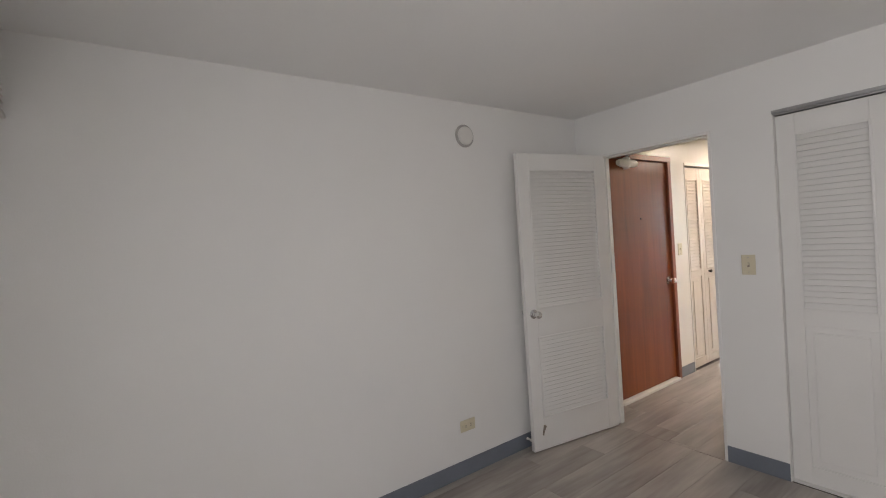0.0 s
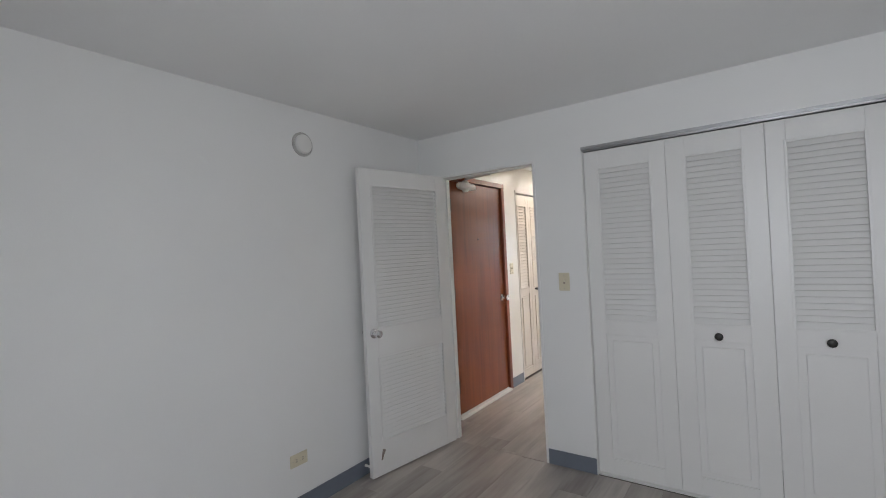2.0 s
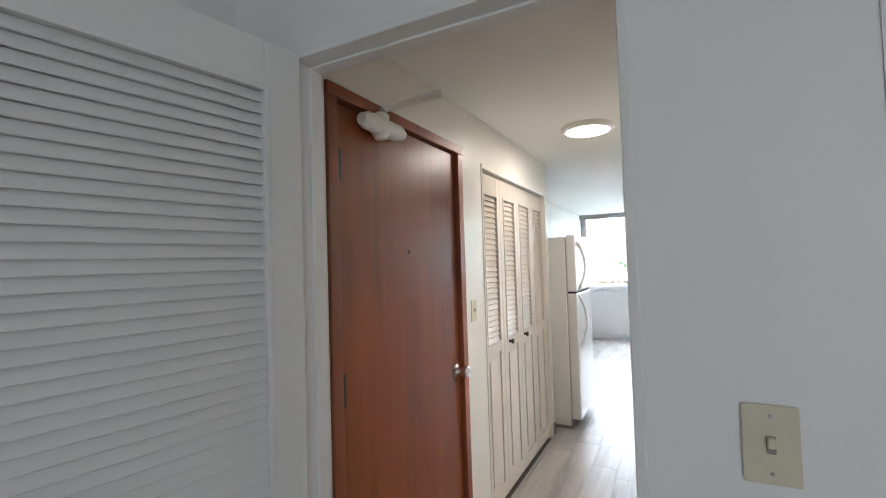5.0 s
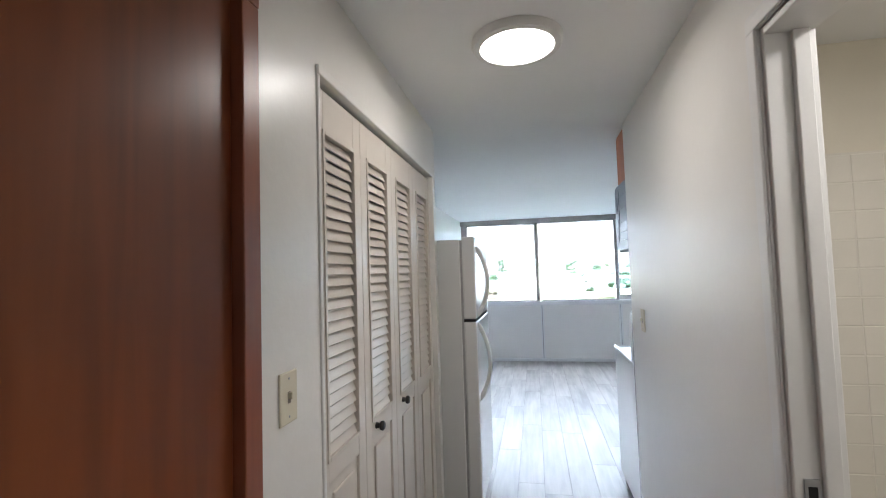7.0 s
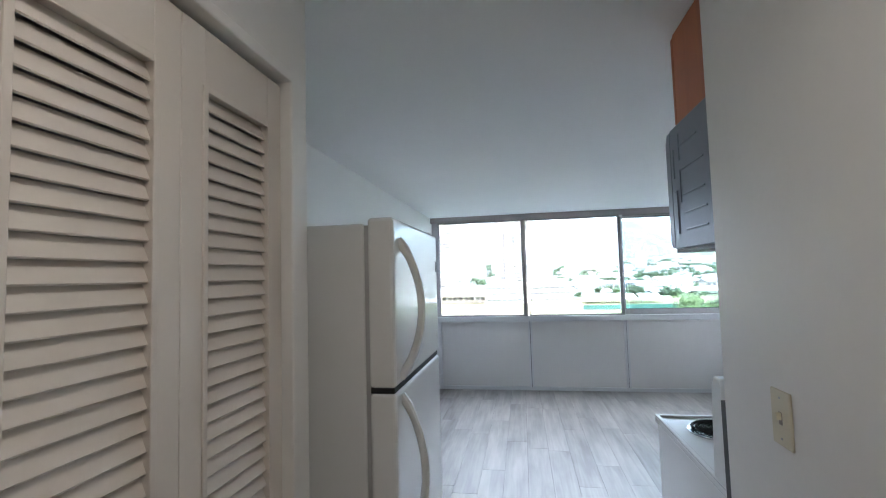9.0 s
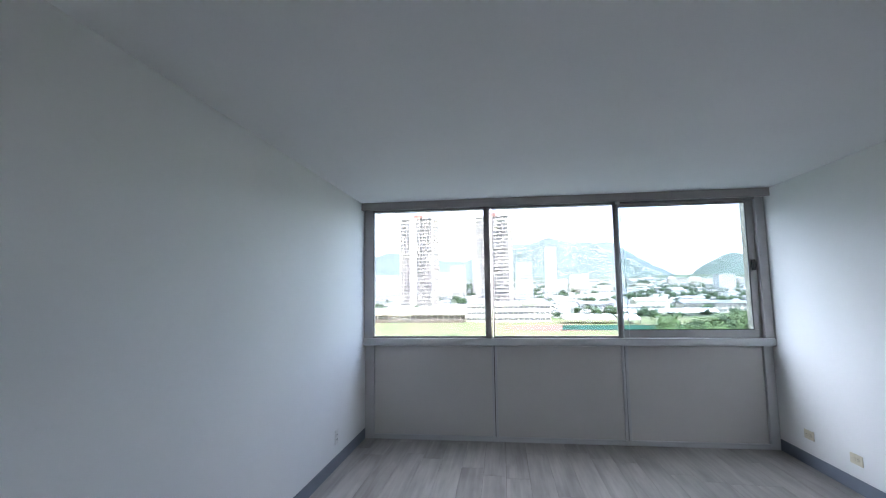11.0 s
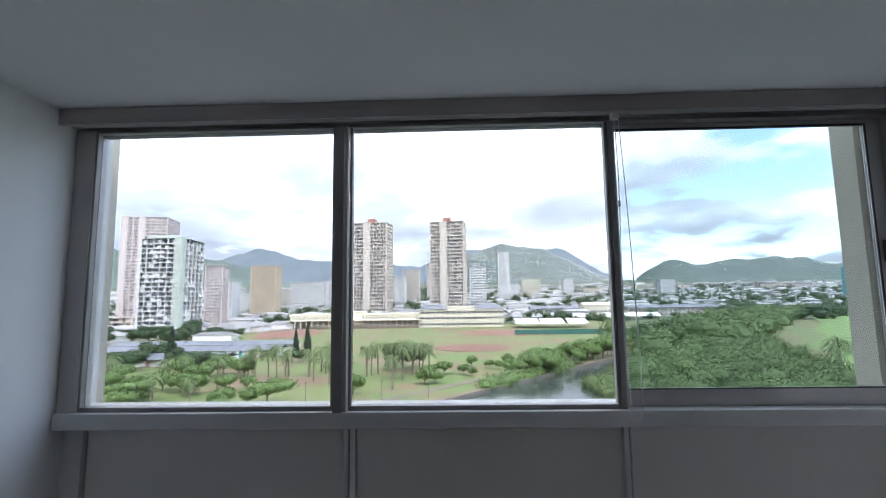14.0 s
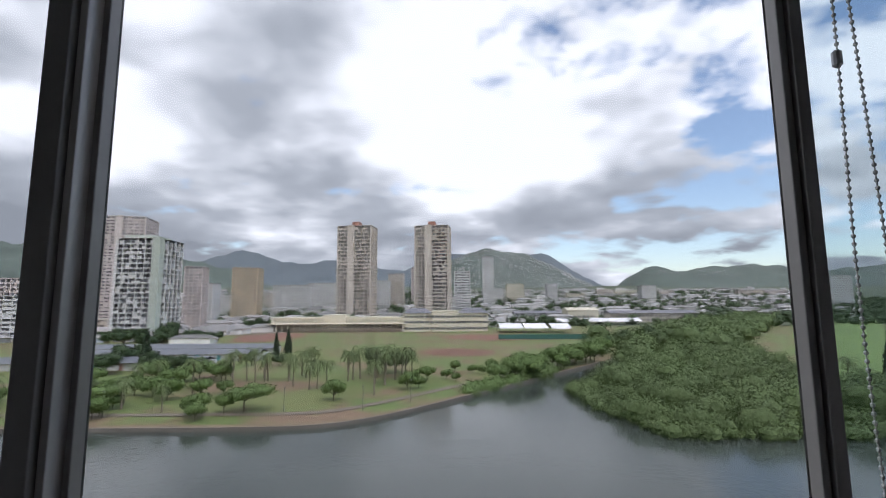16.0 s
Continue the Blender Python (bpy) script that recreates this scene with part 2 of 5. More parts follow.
# ---- mesh helpers ----
class Build:
    """Gathers boxes, tubes and turned shapes of one part into one mesh."""

    def __init__(self):
        self.v, self.f = [], []

    def box(self, x0, y0, z0, x1, y1, z1):
        k = len(self.v)
        self.v += [(x, y, z) for z in (z0, z1) for y in (y0, y1) for x in (x0, x1)]
        self.f += [tuple(k + i for i in q) for q in ((0, 2, 3, 1), (4, 5, 7, 6), (0, 1, 5, 4), (2, 6, 7, 3), (0, 4, 6, 2), (1, 3, 7, 5))]
        return self

    def quad(self, a, b, c, d):
        k = len(self.v)
        self.v += [tuple(a), tuple(b), tuple(c), tuple(d)]
        self.f.append((k, k + 1, k + 2, k + 3))
        return self

    def prism(self, poly, axis, a, b):
        """A polygon in the plane across the axis, pushed from a to b."""
        k, n = len(self.v), len(poly)
        for w in (a, b):
            for p, q in poly:
                self.v.append({0: (w, p, q), 1: (p, w, q), 2: (p, q, w)}[axis])
        self.f += [tuple(range(k + n - 1, k - 1, -1)), tuple(range(k + n, k + 2 * n))]
        self.f += [(k + i, k + (i + 1) % n, k + n + (i + 1) % n, k + n + i) for i in range(n)]
        return self

    def lathe(self, centre, axis, profile, n=24):
        """profile: (distance along the axis, radius)."""
        k, c = len(self.v), Vector(centre)
        ax = Vector(axis).normalized()
        u = ax.orthogonal().normalized()
        w = ax.cross(u)
        for h, r in profile:
            for i in range(n):
                a = 2 * math.pi * i / n
                self.v.append(tuple(c + ax * h + (u * math.cos(a) + w * math.sin(a)) * r))
        for j in range(len(profile) - 1):
            for i in range(n):
                p, q = k + j * n + i, k + j * n + (i + 1) % n
                self.f.append((p, q, q + n, p + n))
        self.f += [tuple(range(k + n - 1, k - 1, -1)), tuple(range(k + (len(profile) - 1) * n, k + len(profile) * n))]
        return self

    def tube(self, pts, r, n=8, flat=1.0):
        pts = [Vector(p) for p in pts]
        k, m = len(self.v), len(pts)
        up = None
        for j, p in enumerate(pts):
            d = (pts[min(j + 1, m - 1)] - pts[max(j - 1, 0)]).normalized()
            up = d.orthogonal().normalized() if up is None else (up - d * up.dot(d)).normalized()
            w = d.cross(up)
            rr = r[j] if isinstance(r, (list, tuple)) else r
            for i in range(n):
                a = 2 * math.pi * i / n
                self.v.append(tuple(p + (up * math.cos(a) * flat + w * math.sin(a)) * rr))
        for j in range(m - 1):
            for i in range(n):
                a, b = k + j * n + i, k + j * n + (i + 1) % n
                self.f.append((a, b, b + n, a + n))
        self.f += [tuple(range(k + n - 1, k - 1, -1)), tuple(range(k + (m - 1) * n, k + m * n))]
        return self

    def data(self, name, material, bevel=0.0, smooth=False, segs=2):
        me = bpy.data.meshes.new(name)
        me.from_pydata(self.v, [], self.f)
        if bevel or smooth:
            bm = bmesh.new()
            bm.from_mesh(me)
            bmesh.ops.recalc_face_normals(bm, faces=bm.faces)
            if bevel:
                bmesh.ops.bevel(bm, geom=[e for e in bm.edges if len(e.link_faces) == 2 and e.calc_face_angle(0) > 0.5], offset=bevel, segments=segs, profile=0.5, affect="EDGES", clamp_overlap=True)
            bm.to_mesh(me)
            bm.free()
        if smooth:
            for p in me.polygons:
                p.use_smooth = True
            me.set_sharp_from_angle(angle=radians(40))
        me.materials.append(material)
        return me

    def made(self, name, material, parent=None, label="", bevel=0.0, smooth=False, segs=2):
        ob = new(name, self.data(name, material, bevel, smooth, segs))
        ob.parent = parent
        if label:
            ob["label"] = label
        return ob


def thing(name, m, label, category, group="", kind=""):
    ob = new(name)
    ob.empty_display_size = 0.1
    ob.matrix_world = m
    return tagged(ob, label, category, group, kind)


def shared(name, me, parent, loc=(0, 0, 0), rot=(0, 0, 0)):
    ob = new(name, me)
    ob.parent = parent
    ob.location, ob.rotation_euler = loc, rot
    return ob


def structure(name, b, material, label, category, bevel=0.0):
    return tagged(b.made(name, material, bevel=bevel), label, category, kind="structure")


# ---- setting ----
H = 2.345
BX, LX, RX, CX = -0.03, -0.64, 3.18, 1.103     # bedroom left, living left, living right, corridor right
structure("ceiling", Build().box(-0.8, -3.56, H, 3.5, 8.25, H + 0.2), M_CEIL, "smooth white painted ceiling over all the rooms", "ceiling")
w = Build().box(BX - 0.12, -3.54, 0, BX, 0, H)
structure("wall_bedroom_left", w, M_WALL, "blank white painted bedroom wall", "wall")
w = Build().box(BX, -3.54, 0, 3.35, -3.42, 0.95).box(BX, -3.54, 2.27, 3.35, -3.42, H)
w.box(BX, -3.54, 0.95, 1.40, -3.42, 2.27).box(3.2, -3.54, 0.95, 3.35, -3.42, 2.27)
structure("wall_bedroom_back", w, M_WALL, "white bedroom wall with a wide window opening", "wall")
structure("wall_bedroom_right", Build().box(3.35, -3.54, 0, 3.47, 0.7, H), M_WALL, "white painted bedroom side wall", "wall")
w = Build().box(BX - 0.12, 0, 0, 0.165, 0.10, H).box(0.165, 0, 2.03, 0.952, 0.10, H).box(0.952, 0, 0, 1.27, 0.10, H)
w.box(1.27, 0, 2.055, 3.15, 0.10, H).box(3.15, 0, 0, 3.35, 0.10, H)
structure("wall_bedroom_door", w, M_WALL, "white wall with a doorway and a closet opening", "wall")
structure("wall_closet_back", Build().box(1.2, 0.6, 0, 3.35, 0.7, H).box(1.103, 0.1, 0, 1.2, 0.6, H), M_WALL, "plain white wall behind the bedroom closet", "wall")
w = Build().box(-0.12, 0.10, 0, 0, 0.31, H).box(-0.12, 0.31, 2.115, 0, 1.355, H).box(-0.12, 1.355, 0, 0, 1.63, H)
w.box(-0.12, 1.63, 2.08, 0, 3.035, H).box(-0.12, 3.035, 0, 0, 3.125, H).box(LX, 3.035, 0, -0.12, 3.125, H)
structure("wall_corridor_left", w, M_CORR, "glossy cream white corridor wall with door openings", "wall")
# Unseen walls, added to block daylight behind the corridor louvres.
structure("wall_closet_corridor", Build().box(LX, 0.0, 0, BX - 0.12, 0.10, H).box(LX, 1.50, 0, -0.12, 1.60, H), M_WALL, "unseen white wall added to keep daylight out of the corridor closet", "wall")
structure("wall_living_left", Build().box(LX - 0.12, 0.10, 0, LX, 8.35, H), M_WALL, "long white painted living room wall", "wall")
w = Build().box(CX, 0.6, 0, CX + 0.1, 1.0, H).box(CX, 1.0, 2.05, CX + 0.1, 1.69, H).box(CX, 1.69, 0, CX + 0.1, 3.31, H)
structure("wall_corridor_right", w, M_CORR, "glossy white corridor wall with a bathroom doorway", "wall")
structure("wall_kitchen", Build().box(CX + 0.1, 3.21, 0, RX, 3.31, H), M_WALL, "white kitchen wall behind the stove", "wall")
structure("wall_living_right", Build().box(RX, 2.5, 0, RX + 0.12, 8.35, H), M_WALL, "white painted living room side wall", "wall")
structure("wall_bathroom", Build().box(2.6, 0.7, 0, 2.7, 2.6, H).box(CX + 0.1, 2.5, 0, 2.6, 2.6, H), M_BATH, "cream painted bathroom wall above the tiles", "wall")
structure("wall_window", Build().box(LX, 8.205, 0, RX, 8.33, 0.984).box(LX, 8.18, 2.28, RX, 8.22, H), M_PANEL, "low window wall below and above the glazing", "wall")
structure("fin_left", Build().box(-1.1, 8.36, -22, -0.72, 8.5, H + 3), M_CONC, "cream concrete fin outside the window", "column")
structure("fin_right", Build().box(3.15, 8.36, -22, 3.5, 8.5, H + 3), M_CONC, "cream concrete fin outside the window", "column")
structure("facade_below", Build().box(-6, 8.2, -23.5, 9, 8.34, -0.02), M_CONC, "concrete facade below the window", "facade")

# entry door in a mahogany frame
d = tagged(thing("door_1", pose(0, 0, 0), "closed reddish brown mahogany flush entry door in a matching frame", "door"), kind="structure")
f = Build().box(-0.1, 0.31, 0, 0.012, 0.362, 2.07).box(-0.1, 1.30, 0, 0.012, 1.355, 2.07).box(-0.1, 0.31, 2.07, 0.014, 1.355, 2.115)
f.made("door_frame", M_ENTRYF, d, bevel=0.003)
Build().box(-0.055, 0.366, 0.03, -0.012, 1.296, 2.064).made("leaf", M_ENTRY, d, bevel=0.002)
# Black slab added behind the leaf; its colour shades the edge gaps.
Build().box(-0.1, 0.362, 0, -0.058, 1.30, 2.07).made("door_stop", M_BLACK, d)
Build().box(-0.05, 0.362, 0.0, 0.03, 1.30, 0.024).made("threshold", M_WPLAST, d, "white painted threshold strip", bevel=0.006)
for z in (1.85, 1.08, 0.27):
    Build().box(-0.012, 0.362, z - 0.055, 0.0, 0.388, z + 0.055).lathe((-0.002, 0.364, z - 0.055), (0, 0, 1), [(0, 0.007), (0.11, 0.007)], 10).made("hinge", M_DARK, d, "dark bronze hinge")
k = Build().lathe((-0.012, 1.235, 0.955), (1, 0, 0), [(0, 0.034), (0.008, 0.034), (0.014, 0.02), (0.035, 0.014), (0.042, 0.022), (0.055, 0.03), (0.072, 0.028), (0.08, 0.014)])
k.made("door_knob", M_CHROME, d, "polished chrome round knob", smooth=True)
Build().lathe((-0.012, 0.83, 1.55), (1, 0, 0), [(0, 0.008), (0.004, 0.007)], 12).made("peephole", M_DARK, d)
c = thing("door_closer", pose(0, 0, 0), "white paint-covered door closer on the mahogany entry door", "door closer")
b = Build().tube([(0.028, 0.47, 2.025), (0.03, 0.50, 2.025), (0.032, 0.60, 2.022), (0.03, 0.70, 2.025), (0.028, 0.735, 2.025)], [0.022, 0.034, 0.036, 0.034, 0.024], 14)
b.lathe((0.03, 0.585, 1.975), (0, 0, 1), [(0, 0.022), (0.02, 0.034), (0.09, 0.034), (0.1, 0.022)], 16)
b.made("body", M_WPLAST, c, smooth=True)
Build().lathe((0.03, 0.60, 2.06), (0, 0, 1), [(0, 0.014), (0.035, 0.014)], 12).made("spindle", M_STEEL, c)
Build().tube([(0.03, 0.60, 2.09), (0.14, 0.60, 2.098), (0.26, 0.60, 2.104), (0.285, 0.60, 2.105)], [0.012, 0.011, 0.014, 0.017], 8, 0.5).made("arm", M_WPLAST, c, "white painted closer arm sticking out")

# bedroom doorway lining
j = Build().box(0.165, -0.004, 0, 0.185, 0.104, 2.03).box(0.934, -0.004, 0, 0.952, 0.104, 2.03).box(0.185, -0.004, 2.012, 0.934, 0.104, 2.03)
j.box(0.185, 0.045, 0, 0.197, 0.085, 2.01).box(0.197, 0.045, 2.004, 0.934, 0.085, 2.012)
structure("trim_bedroom_doorway", j, M_DOORW, "white painted door lining with a stop", "door frame", 0.003)
# bathroom doorway lining and casing
j = Build().box(CX - 0.004, 1.0, 0, CX + 0.104, 1.02, 2.05).box(CX - 0.004, 1.67, 0, CX + 0.104, 1.69, 2.05).box(CX - 0.004, 1.02, 2.03, CX + 0.104, 1.67, 2.05)
for x0, x1, e in ((CX - 0.012, CX - 0.004, 0.05), (CX - 0.02, CX - 0.012, 0.035)):
    j.box(x0, 1.015 - e - 0.01, 0, x1, 1.01, 2.05).box(x0, 1.68, 0, x1, 1.685 + e, 2.05).box(x0, 1.005 - e, 2.05, x1, 1.685 + e, 2.05 + e)
j.box(CX + 0.05, 1.655, 0, CX + 0.085, 1.67, 2.03)
structure("trim_bathroom_doorway", j, M_DOORW, "white painted bathroom door casing", "door frame", 0.003)
s = thing("strike_plate", pose(CX + 0.03, 1.67, 1.0), "steel strike plate in the bathroom door jamb", "strike plate")
Build().box(-0.016, -0.004, -0.03, 0.016, 0.0, 0.03).made("plate", M_STEEL, s, bevel=0.001)
Build().box(-0.009, -0.005, -0.014, 0.009, -0.0035, 0.014).made("latch_hole", M_BLACK, s)


# ---- louvred doors ----
def slat_mesh(width, pitch, paint):
    k = pitch / 0.0335 * 1.10
    b = Build()
    b.prism([(-0.0090, -0.0145 * k), (-0.0070, -0.0170 * k), (-0.0045, -0.0150 * k), (0.0080, 0.0125 * k), (0.0065, 0.0150 * k), (0.0038, 0.0140 * k)], 0, 0, width)
    return b.data("slat", paint)


def louvre_leaf(b_w, h, t, stile, zones, panels, pitch, root, paint=None):
    """Local: x across the leaf, -y towards the viewer, z up."""
    paint = paint or M_DOORW
    z = 0.0
    edges = sorted([*zones, *panels])
    for x0, x1 in ((0, stile), (b_w - stile, b_w)):
        Build().box(x0, -t / 2, 0, x1, t / 2, h).made("stile", paint, root, bevel=0.002)
    for a, b in [*edges, (h, h)]:
        Build().box(stile, -t / 2 + 0.0004, z, b_w - stile, t / 2 - 0.0004, a).made("rail", paint, root, bevel=0.0015)
        z = b
    me = slat_mesh(b_w - 2 * stile, pitch, paint)
    for a, b in zones:
        n = int((b - a) / pitch)
        for i in range(n):
            shared("slat", me, root, (stile, 0, a + (i + 0.5) * (b - a) / n))
        e = 0.009
        fr = Build().box(stile - e, -t / 2 - 0.005, a - e, stile + 0.004, -t / 2, b + e).box(b_w - stile - 0.004, -t / 2 - 0.005, a - e, b_w - stile + e, -t / 2, b + e)
        fr.box(stile + 0.004, -t / 2 - 0.005, b - 0.004, b_w - stile - 0.004, -t / 2, b + e).box(stile + 0.004, -t / 2 - 0.005, a - e, b_w - stile - 0.004, -t / 2, a + 0.004)
        fr.made("louvre_moulding", paint, root, bevel=0.002)
    for a, b in panels:
        Build().box(stile, -t / 2 + 0.010, a, b_w - stile, t / 2 - 0.004, b).made("recessed_panel", paint, root)
        Build().box(stile + 0.035, -t / 2 + 0.001, a + 0.035, b_w - stile - 0.035, -t / 2 + 0.010, b - 0.035).made("raised_field", paint, root, bevel=0.007)


def pull_knob(root, x, y, z, material, r=0.017):
    k = Build().lathe((x, y, z), (0, -1, 0), [(0, r * 0.7), (0.004, r * 0.6), (0.012, r * 0.5), (0.018, r * 0.95), (0.026, r), (0.031, r * 0.7)], 20)
    k.made("knob", material, root, "dark round pull knob", smooth=True)


# bedroom door, standing open
leaf_m = pose(0.188, 0.0, 0.008, 0, 0, math.degrees(math.atan2(-0.79, -0.135)))
door2 = tagged(thing("door_2", leaf_m @ pose(0.78, 0, 0, 0, 0, 180), "open white louvred bedroom door with two slatted panels", "door"), kind="structure")
louvre_leaf(0.78, 2.015, 0.035, 0.095, [(0.22, 0.76), (0.965, 1.90)], [], 0.0275, door2)
k = Build().lathe((0.06, -0.0175, 0.93), (0, -1, 0), [(0, 0.031), (0.006, 0.031), (0.012, 0.016), (0.03, 0.012), (0.036, 0.02), (0.05, 0.026), (0.062, 0.024), (0.067, 0.012)], 24)
k.made("door_knob", M_CHROME, door2, "chrome round knob", smooth=True)
k = Build().lathe((0.06, 0.0175, 0.93), (0, 1, 0), [(0, 0.031), (0.006, 0.031), (0.012, 0.016), (0.03, 0.012), (0.036, 0.02), (0.05, 0.026), (0.062, 0.024), (0.067, 0.012)], 24)
k.made("door_knob", M_CHROME, door2, "chrome round knob", smooth=True)
hd = Build().tube([(0.075, -0.021, 0.10), (0.082, -0.021, 0.13), (0.095, -0.022, 0.165)], [0.005, 0.007, 0.012], 8, 0.4)
hd.made("kick_holder", M_RUST, door2, "worn bronze flip-down door holder", smooth=True)
st = thing("door_stop", pose(BX, -0.74, 0.065), "small white spring door stop on the baseboard", "door stop")
Build().tube([(0.005, 0, 0), (0.03, 0.0, 0), (0.055, 0, 0)], [0.009, 0.006, 0.011], 10).made("rod", M_WPLAST, st)

# bedroom closet bifold panels
for i in range(4):
    p = thing("bifold_panel", pose(1.276 + i * 0.4685, 0.045, 0.012), "closed white bifold closet panel with louvres above a plain panel", "closet door", "bedroom closet bifold panels")
    louvre_leaf(0.4672, 2.02, 0.03, 0.085 if i % 2 == 0 else 0.10, [(0.965, 1.905)], [(0.10, 0.87)], 0.031, p)
    if i in (1, 2):
        pull_knob(p, 0.22, -0.015, 0.90, M_DARK, 0.021)
structure("trim_closet_track", Build().box(1.27, 0.01, 2.036, 3.15, 0.08, 2.055).box(1.27, -0.006, 2.045, 3.15, 0.01, 2.062), M_STEEL, "metal track above the bedroom closet doors", "track")
structure("trim_closet_jamb", Build().box(1.27, -0.003, 0, 1.2745, 0.1, 2.04).box(3.146, -0.003, 0, 3.15, 0.1, 2.04).box(1.27, 0.01, 0, 3.15, 0.08, 0.010), M_DOORW, "white closet opening edge", "trim")

# corridor closet bifold panels (facing +x)
for i in range(4):
    p = thing("bifold_panel", pose(-0.035, 1.648 + i * 0.3445, 0.012, 0, 0, 90), "closed cream white bifold panel with louvres above two raised panels", "closet door", "corridor closet bifold panels")
    louvre_leaf(0.3430, 2.03, 0.03, 0.062, [(0.985, 1.905)], [(0.09, 0.915)], 0.0335, p, M_CREAMP)
    if i in (1, 2):
        pull_knob(p, 0.10 if i == 1 else 0.085, -0.015, 0.952, M_DARK, 0.017)
j = Build().box(-0.1, 1.63, 0, 0.006, 1.646, 2.066).box(-0.1, 3.027, 0, 0.010, 3.043, 2.066).box(-0.1, 1.63, 2.054, 0.010, 3.043, 2.082)
structure("trim_corridor_closet", j, M_CORR, "cream painted edge of the corridor closet opening", "trim", 0.004)

# baseboards of grey vinyl
bb = 0.10
runs = [(BX, -3.42, BX + 0.006, 0), (BX, -0.006, 0.165, 0), (0.952, -0.006, 1.27, 0), (0, 1.357, 0.006, 1.628), (0, 3.045, 0.006, 3.131), (-0.05, 3.125, 0, 3.131),
        (LX, 3.125, LX + 0.006, 8.2), (RX - 0.006, 3.31, RX, 8.2), (CX - 0.006, 0.11, CX, 0.95), (CX - 0.006, 1.74, CX, 3.31), (LX, 3.125, -0.05, 3.131)]
for x0, y0, x1, y1 in runs:
    structure("baseboard", Build().box(x0, y0, 0, x1, y1, bb), M_BASE, "grey vinyl cove baseboard", "baseboard", 0.002)


# ---- wall plates and detector ----
def plate(name, m, label, category, material, kind):
    """Local: the plate faces -y."""
    p = thing(name, m, label, category)
    Build().box(-0.036, -0.006, -0.058, 0.036, 0, 0.058).made("cover_plate", material, p, bevel=0.003)
    if kind == "switch":
        Build().box(-0.005, -0.016, -0.003, 0.005, -0.005, 0.012).made("toggle", material, p, bevel=0.002)
        Build().box(-0.006, -0.0068, -0.013, 0.006, -0.0058, 0.013).made("slot", M_RUST, p)
    else:
        for z in (-0.02, 0.02):
            o = Build().lathe((0, -0.0055, z), (0, -1, 0), [(0, 0.0165), (0.003, 0.016)], 20).made("socket", material, p)
            for x in (-0.006, 0.006):
                Build().box(x - 0.0012, -0.0092, z - 0.004, x + 0.0012, -0.0083, z + 0.006).made("slot", M_BLACK, o)
    for z in (-0.042, 0.042):
        Build().lathe((0, -0.0055, z), (0, -1, 0), [(0, 0.003), (0.0015, 0.0025)], 8).made("screw", M_STEEL, p)
    return p


plate("light_switch", pose(1.12, 0, 1.215), "ivory toggle light switch on the bedroom wall", "light switch", M_IVORY, "switch")
plate("light_switch", pose(0, 1.465, 1.235, 0, 0, 90), "ivory toggle light switch beside the entry door", "light switch", M_IVORY, "switch")
plate("light_switch", pose(CX, 3.03, 1.225, 0, 0, -90), "ivory toggle light switch near the kitchen", "light switch", M_IVORY, "switch")
plate("wall_outlet", pose(BX, -1.25, 0.31, 0, 90, 90), "ivory wall outlet low on the bedroom wall", "outlet", M_IVORY, "outlet")
plate("wall_outlet", pose(LX, 7.38, 0.25, 0, 0, 90), "white wall outlet low on the living room wall", "outlet", M_WPLAST, "outlet")
plate("wall_outlet", pose(RX, 7.77, 0.25, 0, 90, -90), "ivory wall outlet low on the living room wall", "outlet", M_IVORY, "outlet")
plate("wall_outlet", pose(RX, 7.28, 0.23, 0, 90, -90), "ivory wall outlet low on the living room wall", "outlet", M_IVORY, "outlet")
dt = thing("smoke_detector", pose(BX, -1.12, 2.13), "round white detector base ring on the bedroom wall", "smoke detector")
Build().lathe((0, 0, 0), (1, 0, 0), [(0, 0.072), (0.006, 0.072), (0.008, 0.066)], 36).made("base_ring", mat("ring_grey", (0.45, 0.44, 0.42), 0.5, 0.15, 20), dt, "grey scuffed ring")
Build().lathe((0.006, 0, 0), (1, 0, 0), [(0, 0.057), (0.012, 0.057), (0.02, 0.050), (0.022, 0.02)], 36).made("cover", M_WPLAST, dt, smooth=True)

# corridor ceiling lamp
cl = thing("ceiling_light", pose(0.53, 2.16, H), "round white flush ceiling lamp, lit warm", "ceiling light")
Build().lathe((0, 0, 0), (0, 0, -1), [(0, 0.165), (0.018, 0.165), (0.028, 0.158), (0.030, 0.135), (0.026, 0.134)], 48).made("rim", M_WPLAST, cl, smooth=True)
Build().lathe((0, 0, -0.0265), (0, 0, -1), [(0, 0.133), (0.004, 0.131), (0.006, 0.10)], 48).made("diffuser", M_LAMP, cl, "glowing round diffuser")

bl_ = thing("ceiling_light", pose(1.65, 1.33, H), "round white bathroom ceiling lamp, lit warm", "ceiling light")
Build().lathe((0, 0, 0), (0, 0, -1), [(0, 0.125), (0.03, 0.125), (0.04, 0.118), (0.042, 0.106)], 40).made("rim", M_WPLAST, bl_, smooth=True)
Build().lathe((0, 0, -0.042), (0, 0, -1), [(0, 0.105), (0.012, 0.095), (0.02, 0.06)], 40).made("diffuser", M_LAMP, bl_, "glowing round diffuser")

